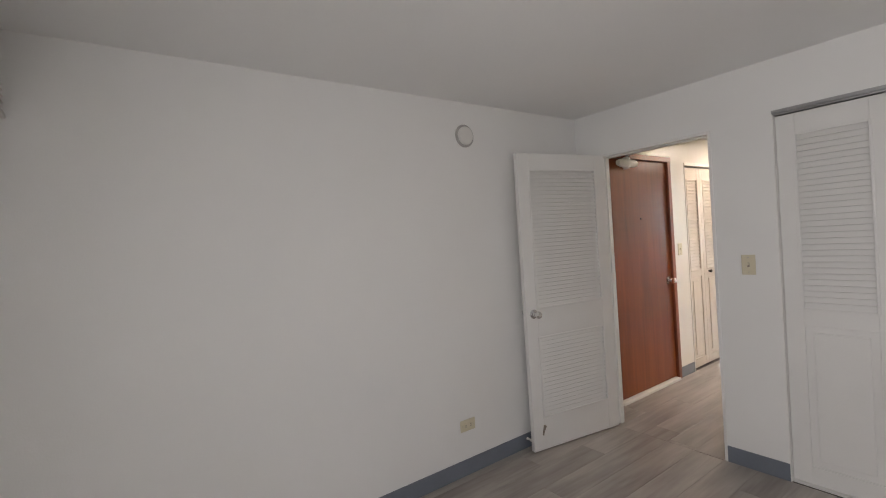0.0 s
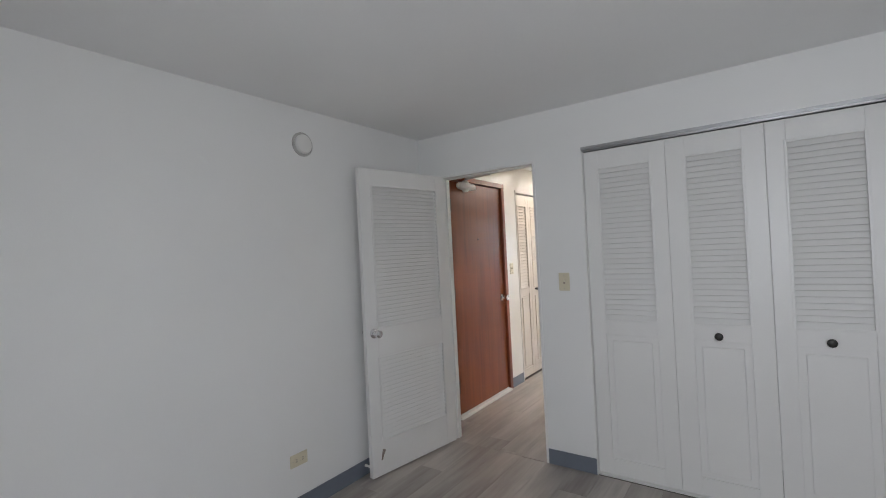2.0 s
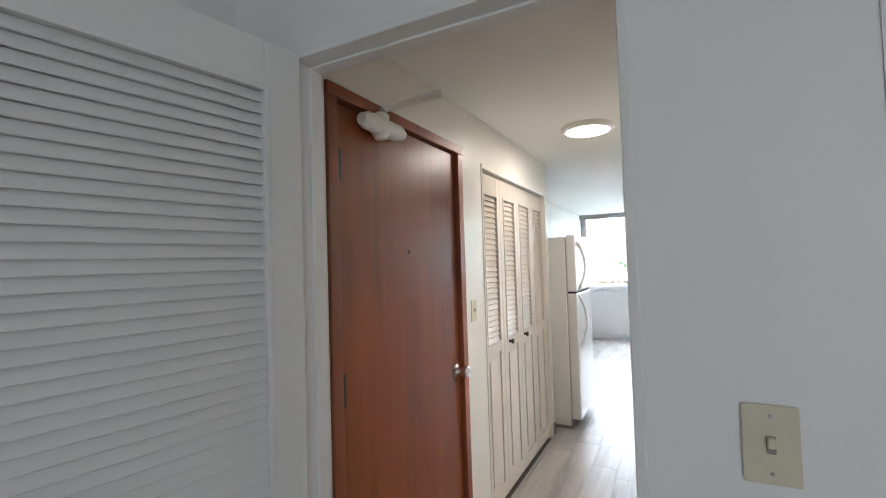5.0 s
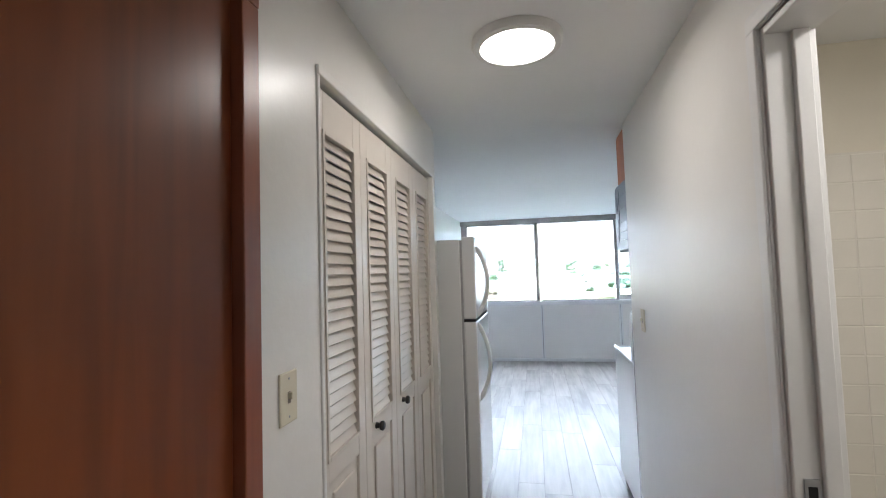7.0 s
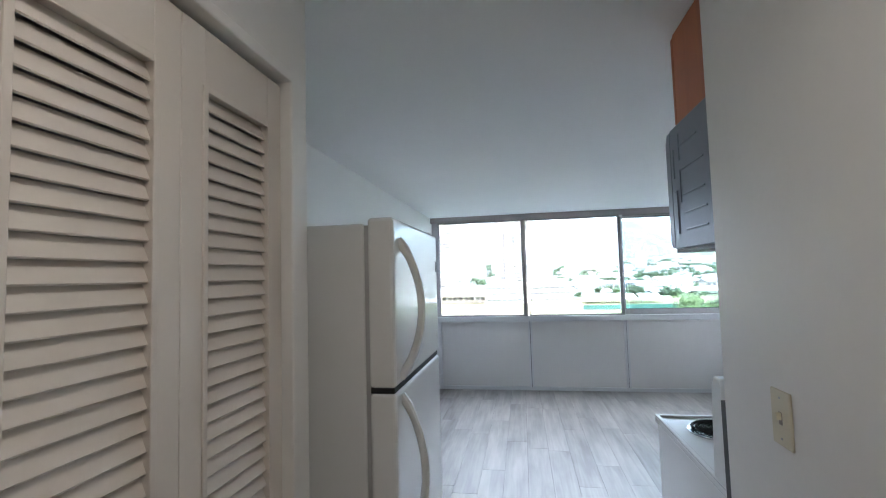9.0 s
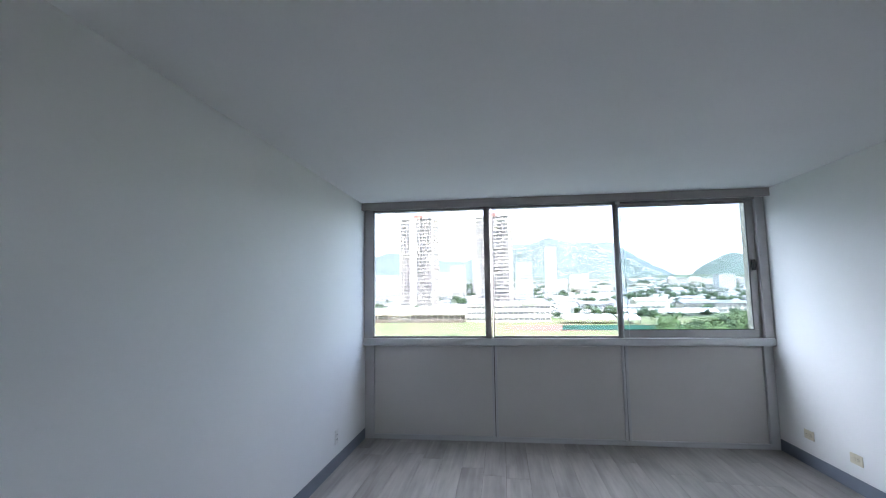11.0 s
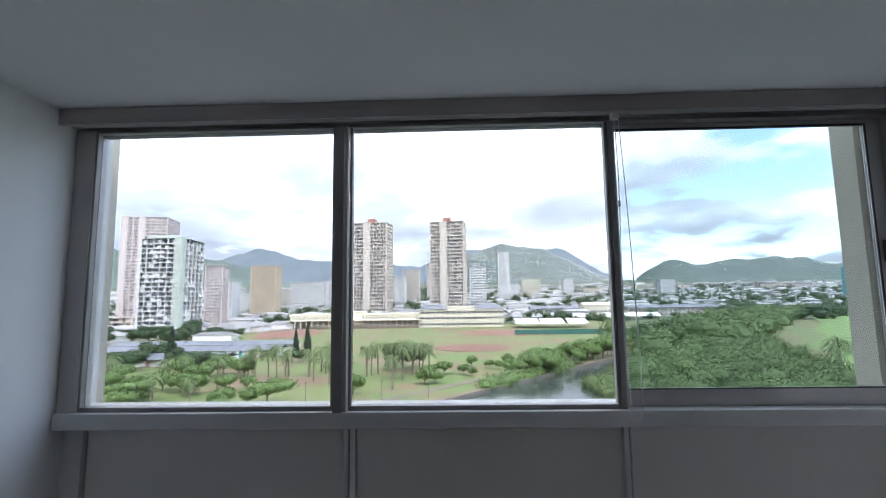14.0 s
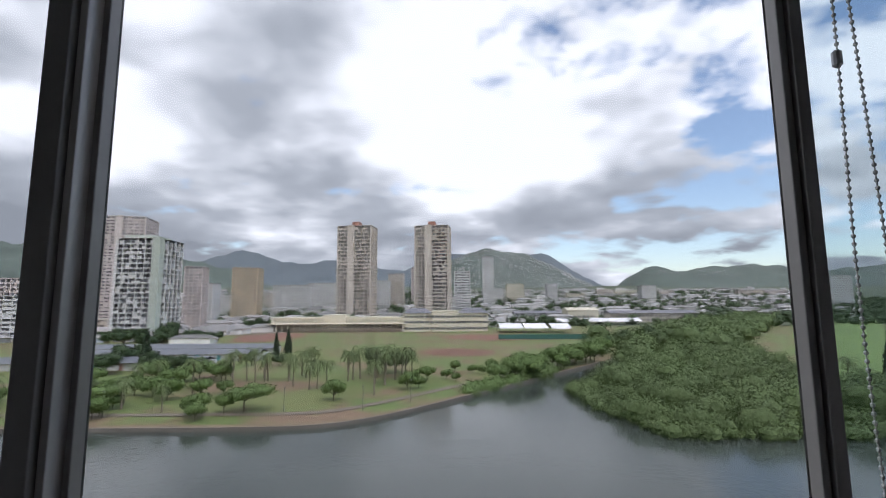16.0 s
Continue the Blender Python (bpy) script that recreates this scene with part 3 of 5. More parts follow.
# ---- living room window ----
GY = 8.15
win = tagged(thing("window_1", pose(0, 0, 0), "wide aluminium window of three panes over painted panels", "window"), kind="structure")
f = Build().box(LX + 0.002, 8.10, 0.915, RX - 0.002, 8.205, 0.985)
f.made("window_sill", M_SILLW, win, "grey white painted sill rail", bevel=0.004)
for n, x0, x1 in (("window_frame", LX + 0.002, -0.545), ("window_frame", 3.10, RX - 0.002)):
    Build().box(x0, 8.12, 0.985, x1, 8.20, 2.279).made(n, M_ALU, win, bevel=0.003)
    Build().box(x0, 8.165, 0.0, x1, 8.203, 0.915).made("side_batten", M_SILLW, win, bevel=0.002)
Build().box(-0.545, 8.12, 2.262, 3.10, 8.20, 2.28).made("window_frame", M_ALUD, win, "dark head of the window frame", bevel=0.002)
# fixed panes 1 and 2, sliding sash 3
for x0, x1, z0, z1 in ((-0.535, 0.585, 1.005, 2.262), (0.676, 1.83, 1.005, 2.262)):
    o = Build().box(x0 - 0.012, 8.125, 0.985, x1 + 0.012, 8.157, 1.005).box(x0 - 0.012, 8.125, 1.005, x0, 8.157, z1).box(x1, 8.125, 1.005, x1 + 0.012, 8.157, z1)
    o.made("glazing_bead", M_ALUD, win, bevel=0.002)
    g = Build().box(x0, GY, z0, x1, GY + 0.005, z1).made("pane", M_GLASS, win)
    g.visible_shadow = False
s = Build().box(1.866, 8.166, 0.985, 3.10, 8.19, 1.06).box(1.866, 8.166, 1.06, 1.893, 8.19, 2.235).box(3.03, 8.166, 1.06, 3.10, 8.19, 2.235).box(1.866, 8.166, 2.235, 3.10, 8.19, 2.262)
sash = s.made("sliding_sash", M_ALU, win, "sliding sash with a slightly hazy pane", bevel=0.003)
g = Build().box(1.893, 8.175, 1.06, 3.03, 8.18, 2.235).made("pane", M_GLASSH, sash)
g.visible_shadow = False
Build().box(1.891, 8.163, 1.057, 3.032, 8.167, 1.063).box(1.891, 8.163, 2.232, 3.032, 8.167, 2.240).box(3.026, 8.163, 1.06, 3.034, 8.167, 2.235).made("gasket", M_GASKET, sash)
la = Build().box(3.05, 8.14, 1.60, 3.078, 8.166, 1.70).box(3.055, 8.12, 1.63, 3.073, 8.136, 1.668)
la.made("latch", M_DARK, sash, "dark sash latch", bevel=0.003)
for x, y0, k in ((0.627, 8.085, 1.0), (1.858, 8.118, 0.55)):
    m = Build().box(x - 0.022 * k, y0, 0.985, x + 0.018 * k, 8.163, 2.262).box(x - 0.03 * k, 8.128, 0.985, x - 0.022 * k, 8.163, 2.262)
    m.made("mullion", M_ALUD, win, "dark grey aluminium mullion", bevel=0.002)
    m = Build().box(x + 0.021 * k, y0 + 0.012, 0.985, x + 0.034 * k, 8.163, 2.262)
    m.made("mullion", M_ALU, win, "pale aluminium edge of the mullion", bevel=0.002)
# painted panels below
for x0, x1 in ((-0.54, 0.635), (0.69, 1.86), (1.915, 3.095)):
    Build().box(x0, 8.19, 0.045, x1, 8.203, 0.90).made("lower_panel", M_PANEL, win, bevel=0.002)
for x in (0.662, 1.888):
    Build().box(x - 0.026, 8.165, 0.0, x - 0.004, 8.203, 0.915).box(x + 0.002, 8.165, 0.0, x + 0.026, 8.203, 0.915).made("batten", M_SILLW, win, bevel=0.002)
    Build().box(x - 0.004, 8.18, 0.0, x + 0.002, 8.203, 0.915).made("batten_joint", M_BLACK, win)
Build().box(-0.545, 8.17, 0.0, 3.10, 8.205, 0.045).made("bottom_rail", M_SILLW, win, bevel=0.003)
vl = thing("valance", pose(0, 0, 0), "grey wood-grain roller shade valance over the window", "valance")
Build().box(LX + 0.003, 8.016, 2.268, RX - 0.003, 8.03, H - 0.002).made("front_board", M_VAL, vl, bevel=0.002)
Build().box(LX + 0.003, 8.03, H - 0.016, RX - 0.003, 8.178, H - 0.003).made("top_board", M_VAL, vl)
rl = Build().lathe((LX + 0.02, 8.08, 2.298), (1, 0, 0), [(0, 0.022), (RX - LX - 0.04, 0.022)], 20)
tagged(rl.made("roller_shade", mat("shade_cloth", (0.36, 0.34, 0.33), 0.8, 0.06, 40), smooth=True), "rolled-up grey roller shade under the valance", "roller shade")
ch = thing("bead_chain", pose(1.862, 8.05, 2.26), "looped white bead chain of the roller shade", "shade chain")
b = Build()
loop = [(-0.008 + 0.005 * math.sin(i / 14), 0, -i * 0.012) for i in range(106)]
loop += [(0.012 + 0.024 * (1 - math.cos(a)) - 0.02, 0, -1.272 - 0.036 * math.sin(a)) for a in np.linspace(0.2, math.pi - 0.2, 8)]
loop += [(0.045 - 0.034 * (i / 104) ** 1.6, 0, -1.26 + i * 0.012) for i in range(105)]
for x, y, z in loop:
    b.lathe((x, y, z - 0.0035), (0, 0, 1), [(0, 0.0012), (0.002, 0.0032), (0.005, 0.0032), (0.007, 0.0012)], 6)
tagged(b.made("bead_run", M_CHAIN, ch), kind="stuff")
Build().tube([p for p in loop], 0.0011, 5).made("cord", M_CHAIN, ch)
Build().lathe((-0.006, 0, -0.41), (0, 0, 1), [(0, 0.003), (0.004, 0.007), (0.024, 0.007), (0.028, 0.003)], 10).made("connector", M_STEEL, ch)
Build().box(-0.018, 0.0, -0.012, 0.018, 0.03, 0.018).made("clutch", M_WPLAST, ch, bevel=0.003)

# bedroom window and its raised blind
win2 = tagged(thing("window_2", pose(0, 0, 0), "bedroom window in the back wall", "window"), kind="structure")
for x0, x1 in ((1.40, 1.44), (2.27, 2.33), (3.16, 3.2)):
    Build().box(x0, -3.539, 0.95, x1, -3.51, 2.27).made("window_frame", M_ALU, win2)
for x0, x1 in ((1.44, 2.27), (2.33, 3.16)):
    Build().box(x0, -3.532, 0.95, x1, -3.528, 2.27).made("pane", M_GLASSB, win2)
bl = thing("venetian_blind", pose(0, 0, 0), "white slatted blind raised to the window head", "blind")
Build().box(BX + 0.005, -3.33, 2.23, 3.25, -3.25, 2.30).made("head_rail", M_WPLAST, bl, bevel=0.003)
sl = Build().prism([(-0.04, -0.004), (-0.03, -0.001), (0.03, 0.004), (0.04, 0.002), (0.0, -0.001)], 0, 0, 3.27).data("slat", M_WPLAST)
for i in range(8):
    shared("slat", sl, bl, (BX + 0.005, -3.29, 2.215 - i * 0.022), (0.35, 0, 0))
Build().box(BX + 0.005, -3.33, 2.02, 3.25, -3.25, 2.04).made("bottom_rail", M_WPLAST, bl, bevel=0.004)

# ---- refrigerator ----
fr = thing("refrigerator", pose(0, 0, 0), "white top-freezer refrigerator with curved handles beside the closet", "refrigerator")
Build().box(-0.56, 3.262, 0.03, 0.112, 3.955, 1.705).made("body", M_FRIDGE, fr, bevel=0.006)
Build().box(0.112, 3.272, 0.10, 0.124, 3.945, 1.70).made("door_gasket", mat("seal_grey", (0.42, 0.41, 0.40), 0.7, 0.1), fr, "grey rubber seal")
up = Build().box(0.124, 3.262, 1.215, 0.205, 3.955, 1.722).made("freezer_door", M_FRIDGE, fr, bevel=0.012, segs=3)
lo = Build().box(0.124, 3.262, 0.09, 0.205, 3.955, 1.198).made("fridge_door", M_FRIDGE, fr, bevel=0.012, segs=3)
Build().box(0.126, 3.27, 1.1985, 0.198, 3.95, 1.2145).made("door_gap", M_BLACK, fr)
Build().box(-0.5, 3.28, 0.0, 0.12, 3.94, 0.03).box(0.12, 3.28, 0.02, 0.14, 3.94, 0.085).made("toe_grille", mat("grille_grey", (0.25, 0.25, 0.25), 0.6, 0.1), fr)


def arc_handle(z0, z1, name, parent):
    pts = []
    for i in range(17):
        u = i / 16
        bow = math.sin(math.pi * u) ** 0.75
        pts.append((0.20 + 0.072 * bow, 3.335, z0 + (z1 - z0) * u))
    Build().tube(pts, [0.016 if 1 < i < 15 else 0.019 for i in range(17)], 10, 0.75).made(name, M_FRIDGE, parent, smooth=True)


arc_handle(1.235, 1.655, "door_handle", up)
arc_handle(0.72, 1.18, "door_handle", lo)
Build().box(0.205, 3.915, 1.56, 0.207, 3.93, 1.605).made("badge", M_DARK, up, "small dark badge")
Build().box(0.10, 3.89, 1.722, 0.19, 3.945, 1.734).made("hinge_cover", M_WPLAST, fr, bevel=0.003)

# ---- stove ----
sv = thing("electric_stove", pose(0, 0, 0.018), "white electric coil stove against the kitchen wall", "stove")
SX0, SX1 = CX + 0.004, CX + 0.764
Build().box(SX0, 3.345, 0.05, SX1, 3.985, 0.895).made("body", M_ENAMEL, sv, bevel=0.004)
Build().box(SX0 + 0.02, 3.36, -0.018, SX1 - 0.02, 3.92, 0.05).made("plinth", M_BLACK, sv)
ct = Build().box(SX0 - 0.003, 3.345, 0.895, SX1 + 0.003, 4.015, 0.915).box(SX0 - 0.003, 3.345, 0.915, SX0 + 0.014, 4.015, 0.924).box(SX1 - 0.014, 3.345, 0.915, SX1 + 0.003, 4.015, 0.924).box(SX0 + 0.014, 3.998, 0.915, SX1 - 0.014, 4.015, 0.924)
ct.made("cooktop", M_ENAMEL, sv, bevel=0.004)
bg = Build().prism([(3.345, 0.915), (3.345, 1.20), (3.355, 1.215), (3.395, 1.215), (3.412, 1.19), (3.43, 0.93), (3.43, 0.915)], 0, SX0, SX1)
bg.made("backguard", M_ENAMEL, sv, bevel=0.005)
Build().box(SX0 - 0.002, 3.312, 0.05, SX1, 3.344, 1.16).made("back_panel", M_DARK, sv, "dark bare metal back panel")
Build().box(SX0 + 0.02, 3.986, 0.22, SX1 - 0.02, 4.008, 0.88).made("oven_door", M_ENAMEL, sv, bevel=0.004)
Build().tube([(SX0 + 0.08, 4.045, 0.82), (SX0 + 0.4, 4.05, 0.82), (SX1 - 0.08, 4.045, 0.82)], 0.011, 8).made("oven_handle", M_ENAMEL, sv)
for x, y, r in ((SX0 + 0.17, 3.83, 0.09), (SX0 + 0.17, 3.58, 0.075), (SX1 - 0.2, 3.80, 0.075), (SX1 - 0.2, 3.56, 0.095)):
    bn = Build().lathe((x, y, 0.9155), (0, 0, 1), [(0, r + 0.014), (0.004, r + 0.014), (0.006, r + 0.006), (0.002, r - 0.01)], 32).made("drip_bowl", M_CHROME, sv, smooth=True)
    sp = [(x + (0.018 + (r - 0.02) * a / (9 * math.pi)) * math.cos(a), y + (0.018 + (r - 0.02) * a / (9 * math.pi)) * math.sin(a), 0.93) for a in np.linspace(0, 9 * math.pi, 100)]
    Build().tube(sp, 0.0058, 6).made("coil", M_BLACK, bn, "black heating coil")
for x in (0.1, 0.22, 0.54, 0.66):
    Build().lathe((SX0 + x, 3.418, 1.08), (0, 1, 0.07), [(0, 0.022), (0.02, 0.018)], 16).made("control_knob", M_BLACK, sv)

# ---- microwave over the stove and cabinet ----
mw = thing("microwave", pose(0, 0, 0), "grey steel over-range microwave seen from its side", "microwave")
Build().box(SX0, 3.315, 1.61, SX1, 3.64, 2.025).made("body", M_MICRO, mw, bevel=0.004)
Build().prism([(3.642, 1.615), (3.642, 2.02), (3.67, 2.02), (3.688, 1.99), (3.688, 1.64), (3.67, 1.615)], 0, SX0, SX1).made("door", M_MICRO, mw, bevel=0.003)
Build().box(SX0 + 0.01, 3.33, 1.598, SX1 - 0.01, 3.66, 1.61).made("vent_base", M_DARK, mw)
for y0, z0, y1, z1 in ((3.55, 1.90, 3.556, 1.99), (3.55, 1.76, 3.556, 1.87), (3.40, 1.945, 3.55, 1.951), (3.36, 1.865, 3.55, 1.871), (3.36, 1.78, 3.54, 1.786), (3.35, 1.72, 3.53, 1.726), (3.35, 1.665, 3.52, 1.671), (3.585, 1.66, 3.591, 1.80), (3.585, 1.80, 3.61, 1.806), (3.605, 1.85, 3.611, 1.95)):
    Build().box(SX0 - 0.0035, y0, z0, SX0 + 0.001, y1, z1).made("pressed_rib", M_MICRO, mw, bevel=0.0015)
cb = thing("wall_cabinet", pose(0, 0, 0), "orange stained wooden wall cabinet above the microwave", "cabinet")
Build().box(SX0 + 0.01, 3.312, 2.03, SX1, 3.585, H - 0.004).made("body", M_CAB, cb, bevel=0.002)
Build().box(SX0 + 0.01, 3.587, 2.035, SX0 + 0.375, 3.607, H - 0.01).made("cabinet_door", M_CAB, cb, bevel=0.003)
Build().box(SX0 + 0.38, 3.587, 2.035, SX1, 3.607, H - 0.01).made("cabinet_door", M_CAB, cb, bevel=0.003)

# ---- bathroom glimpsed through its doorway ----
tb = thing("bathtub", pose(0, 0, 0), "cream enamel bathtub along the tiled wall", "bathtub")
t = Build().box(CX + 0.105, 1.76, 0, 2.595, 1.80, 0.47).box(CX + 0.105, 2.42, 0, 2.595, 2.485, 0.47).box(CX + 0.105, 1.80, 0, CX + 0.18, 2.42, 0.47).box(2.5, 1.80, 0, 2.595, 2.42, 0.47).box(CX + 0.18, 1.80, 0, 2.5, 2.42, 0.12)
t.made("shell", M_TUB, tb)
Build().box(CX + 0.103, 1.74, 0.47, 2.597, 1.85, 0.50).box(CX + 0.103, 2.40, 0.47, 2.597, 2.487, 0.50).made("rim", M_TUB, tb, bevel=0.012)
hk = thing("grab_ring", pose(1.425, 2.45, 0.98), "chrome grab ring on the tiled tub wall", "grab ring")
Build().tube([(0.0, 0.03 * math.cos(a) - 0.03, 0.09 * math.sin(a)) for a in np.linspace(0, 2 * math.pi, 25)], 0.005, 8).made("ring", M_CHROME, hk, smooth=True)
Build().lathe((0, 0.03, 0.05), (0, -1, 0), [(0, 0.02), (0.01, 0.02), (0.02, 0.008), (0.04, 0.008)], 14).made("post", M_CHROME, hk)

# ---- pieces of walls and floors ----
tile_back = structure("wall_tiles", Build().box(CX + 0.1, 2.488, 0.47, 2.6, 2.4995, 1.912), M_GROUT, "cream glazed bathroom wall tiles with pale joints", "wall tiles")
tm = Build().box(-0.0525, 0, -0.0525, 0.0525, 0.008, 0.0525).data("tile", M_TILE, 0.002, segs=1)
for iz in range(13):
    for ix in range(12):
        shared("tile", tm, tile_back, (CX + 0.16 + ix * 0.108, 2.4862, 0.555 + iz * 0.108))

floor = structure("floor", Build().box(-0.76, -3.54, -0.15, 3.47, 8.34, -0.004), M_SUB, "grey-brown wood-look vinyl plank floor", "floor")
PW, PL = 0.18, 1.22
full = Build().box(0.0008, 0.0008, -0.006, PW - 0.0008, PL - 0.0008, 0.0).data("plank", M_FLOOR, 0.0006, segs=1)
rooms = ((BX, -3.42, 3.35, 0.0), (0.0, 0.0, CX, 3.0), (LX, 3.0, RX, 8.2))
rng = random.Random(4)
for ix in range(-4, 19):
    start = -4.6 + rng.random() * PL
    for iy in range(12):
        x0, y0 = ix * PW + 0.03, start + iy * PL
        x1, y1 = x0 + PW, y0 + PL
        for a, b, c, e in rooms:
            u0, u1, v0, v1 = max(x0, a), min(x1, c), max(y0, b), min(y1, e)
            if u1 - u0 < 0.01 or v1 - v0 < 0.01:
                continue
            if u1 - u0 > PW - 0.001 and v1 - v0 > PL - 0.001:
                shared("plank", full, floor, (u0, v0, 0))
            else:
                o = Build().box(0.0008, 0.0008, -0.006, u1 - u0 - 0.0008, v1 - v0 - 0.0008, 0.0).made("plank", M_FLOOR, floor)
                o.location = (u0, v0, 0)

# ---- outside: ground, canal, hills ----
GZ, WZ = -22.0, -22.65


def lawn(name, lush, dry, earth):
    """Grass between lush and dry, worn through to bare earth in soft patches."""
    m, n, l, p = nodes_of(name)
    co = n.new("ShaderNodeTexCoord")
    fields = []
    for sc, dt in ((0.035, 6), (0.6, 5), (0.05, 7)):
        nz, mp = n.new("ShaderNodeTexNoise"), n.new("ShaderNodeMapping")
        nz.inputs["Scale"].default_value, nz.inputs["Detail"].default_value, nz.inputs["Roughness"].default_value = sc, dt, 0.6
        mp.inputs["Location"].default_value = (dt * 31.0, 7.0, 0)
        l.new(co.outputs["Object"], mp.inputs[0])
        l.new(mp.outputs[0], nz.inputs["Vector"])
        fields.append(nz.outputs["Fac"])
    ad, r1, r2 = n.new("ShaderNodeMath"), n.new("ShaderNodeMapRange"), n.new("ShaderNodeMapRange")
    ad.operation = "MULTIPLY_ADD"
    ad.inputs[1].default_value = 0.5
    l.new(fields[1], ad.inputs[0])
    l.new(fields[0], ad.inputs[2])
    r1.inputs["From Min"].default_value, r1.inputs["From Max"].default_value = 0.55, 0.95
    r2.inputs["From Min"].default_value, r2.inputs["From Max"].default_value = 0.49, 0.60
    l.new(ad.outputs[0], r1.inputs[0])
    l.new(fields[2], r2.inputs[0])
    a, b = n.new("ShaderNodeMix"), n.new("ShaderNodeMix")
    a.data_type = b.data_type = "RGBA"
    a.inputs["A"].default_value, a.inputs["B"].default_value, b.inputs["B"].default_value = (*lush, 1), (*dry, 1), (*earth, 1)
    l.new(r1.outputs[0], a.inputs["Factor"])
    l.new(r2.outputs[0], b.inputs["Factor"])
    l.new(a.outputs["Result"], b.inputs["A"])
    l.new(b.outputs["Result"], p.inputs["Base Color"])
    p.inputs["Roughness"].default_value = 0.95
    return m


M_GRASS = lawn("park_grass", (0.098, 0.165, 0.042), (0.185, 0.192, 0.072), (0.215, 0.145, 0.092))
M_DIRT = mat("park_dirt", (0.20, 0.145, 0.088), 0.95, 0.25, 0.12, 0.0, 1.5)
M_CLAY = mat("infield_clay", (0.20, 0.10, 0.07), 0.95, 0.15, 0.1, 0.0, 1.0)
M_TRACK = mat("running_track", (0.235, 0.11, 0.08), 0.9, 0.15, 0.1, 0.0, 1.0)
M_FAIR = mat("fairway_grass", (0.155, 0.225, 0.06), 0.9, 0.2, 0.03, 0.0, 0.5)
M_PATH = mat("promenade_asphalt", (0.19, 0.155, 0.12), 0.9, 0.15, 0.4, 0.0, 4)
M_STONE = mat("canal_stone", (0.17, 0.15, 0.125), 0.9, 0.35, 0.8, 0.1, 5)
M_TRUNK = mat("bark", (0.15, 0.115, 0.085), 0.9, 0.3, 3, 0.1, 20)
M_PALMT = mat("palm_trunk", (0.24, 0.20, 0.155), 0.9, 0.25, 3, 0.1, 20)
M_LEAF = mat("leaves", (0.12, 0.19, 0.05), 0.7, 0.4, 0.4, 0.0, 3, island=0.3)
M_LEAFD = mat("dark_leaves", (0.045, 0.08, 0.028), 0.7, 0.45, 0.3, 0.0, 3, island=0.4)
M_MANG = mat("mangrove_leaves", (0.10, 0.150, 0.045), 0.7, 0.35, 0.05, 0.0, 0.5, island=0.3)
M_FROND = mat("palm_fronds", (0.12, 0.165, 0.055), 0.65, 0.45, 0.4, 0.0, 3, island=0.7)
M_PINE = mat("pine_needles", (0.035, 0.06, 0.028), 0.8, 0.4, 0.4, 0.0, 3, island=0.7)
M_CREAM = mat("cream_stucco", (0.68, 0.63, 0.50), 0.85, 0.08, 0.06, 0.0, 1)
M_WHITE = mat("white_stucco", (0.64, 0.635, 0.62), 0.85, 0.08, 0.06, 0.0, 1)
M_BEIGE = mat("beige_concrete", (0.58, 0.52, 0.45), 0.85, 0.08, 0.05, 0.0, 1)
M_TAN = mat("tan_concrete", (0.60, 0.49, 0.36), 0.85, 0.08, 0.05, 0.0, 1)
M_PINK = mat("pinkish_concrete", (0.60, 0.53, 0.50), 0.85, 0.08, 0.05, 0.0, 1)
M_GREEN = mat("green_concrete", (0.46, 0.50, 0.44), 0.85, 0.08, 0.05, 0.0, 1)
M_TEAL = mat("teal_paint", (0.08, 0.36, 0.42), 0.8, 0.08, 0.05, 0.0, 1)
M_PANES = mat("far_panes", (0.075, 0.078, 0.085), 0.25, 0.9, 0.5, 0.0, 2, island=3.0)
M_ROOF = mat("grey_roof", (0.20, 0.20, 0.22), 0.85, 0.15, 0.1, 0.0, 1)
M_SOLAR = mat("solar_roof", (0.15, 0.16, 0.185), 0.45, 0.2, 0.3, 0.0, 2, island=0.6)
M_TENT = mat("tent_cloth", (0.85, 0.85, 0.86), 0.8, 0.03, 0.1, 0.0, 1)
M_CITY = mat("district_walls", (0.60, 0.585, 0.56), 0.9, 0.5, 0.02, 0.0, 0.5, island=2.5)
M_BRICKR = mat("red_penthouse", (0.34, 0.17, 0.13), 0.9, 0.1, 0.1, 0.0, 1)
M_POLE = mat("lamp_pole", (0.20, 0.20, 0.19), 0.6, 0.1)


def softplus(v):
    return np.log1p(np.exp(-np.abs(v))) + np.maximum(v, 0)


def bank(x):
    return 97.5 + 5.6 * softplus((x + 18.0) / 5.0)


def land(x, y):
    """Signed distance-like height: above 0 on land."""
    left = y - bank(x)
    gap = 29.0 * np.clip(1 - (y - 112) / 125.0, 0, 1)
    right = np.minimum(np.minimum((98 + 1.12 * (x + 15) - gap - y) * 0.67, (x - 38) * 0.9 - 0.012 * (y - 112) ** 2 * (y < 112)), y - (91 + 0.0009 * (x - 62) ** 2 - 0.02 * (x - 50)))
    return np.maximum(left, right)


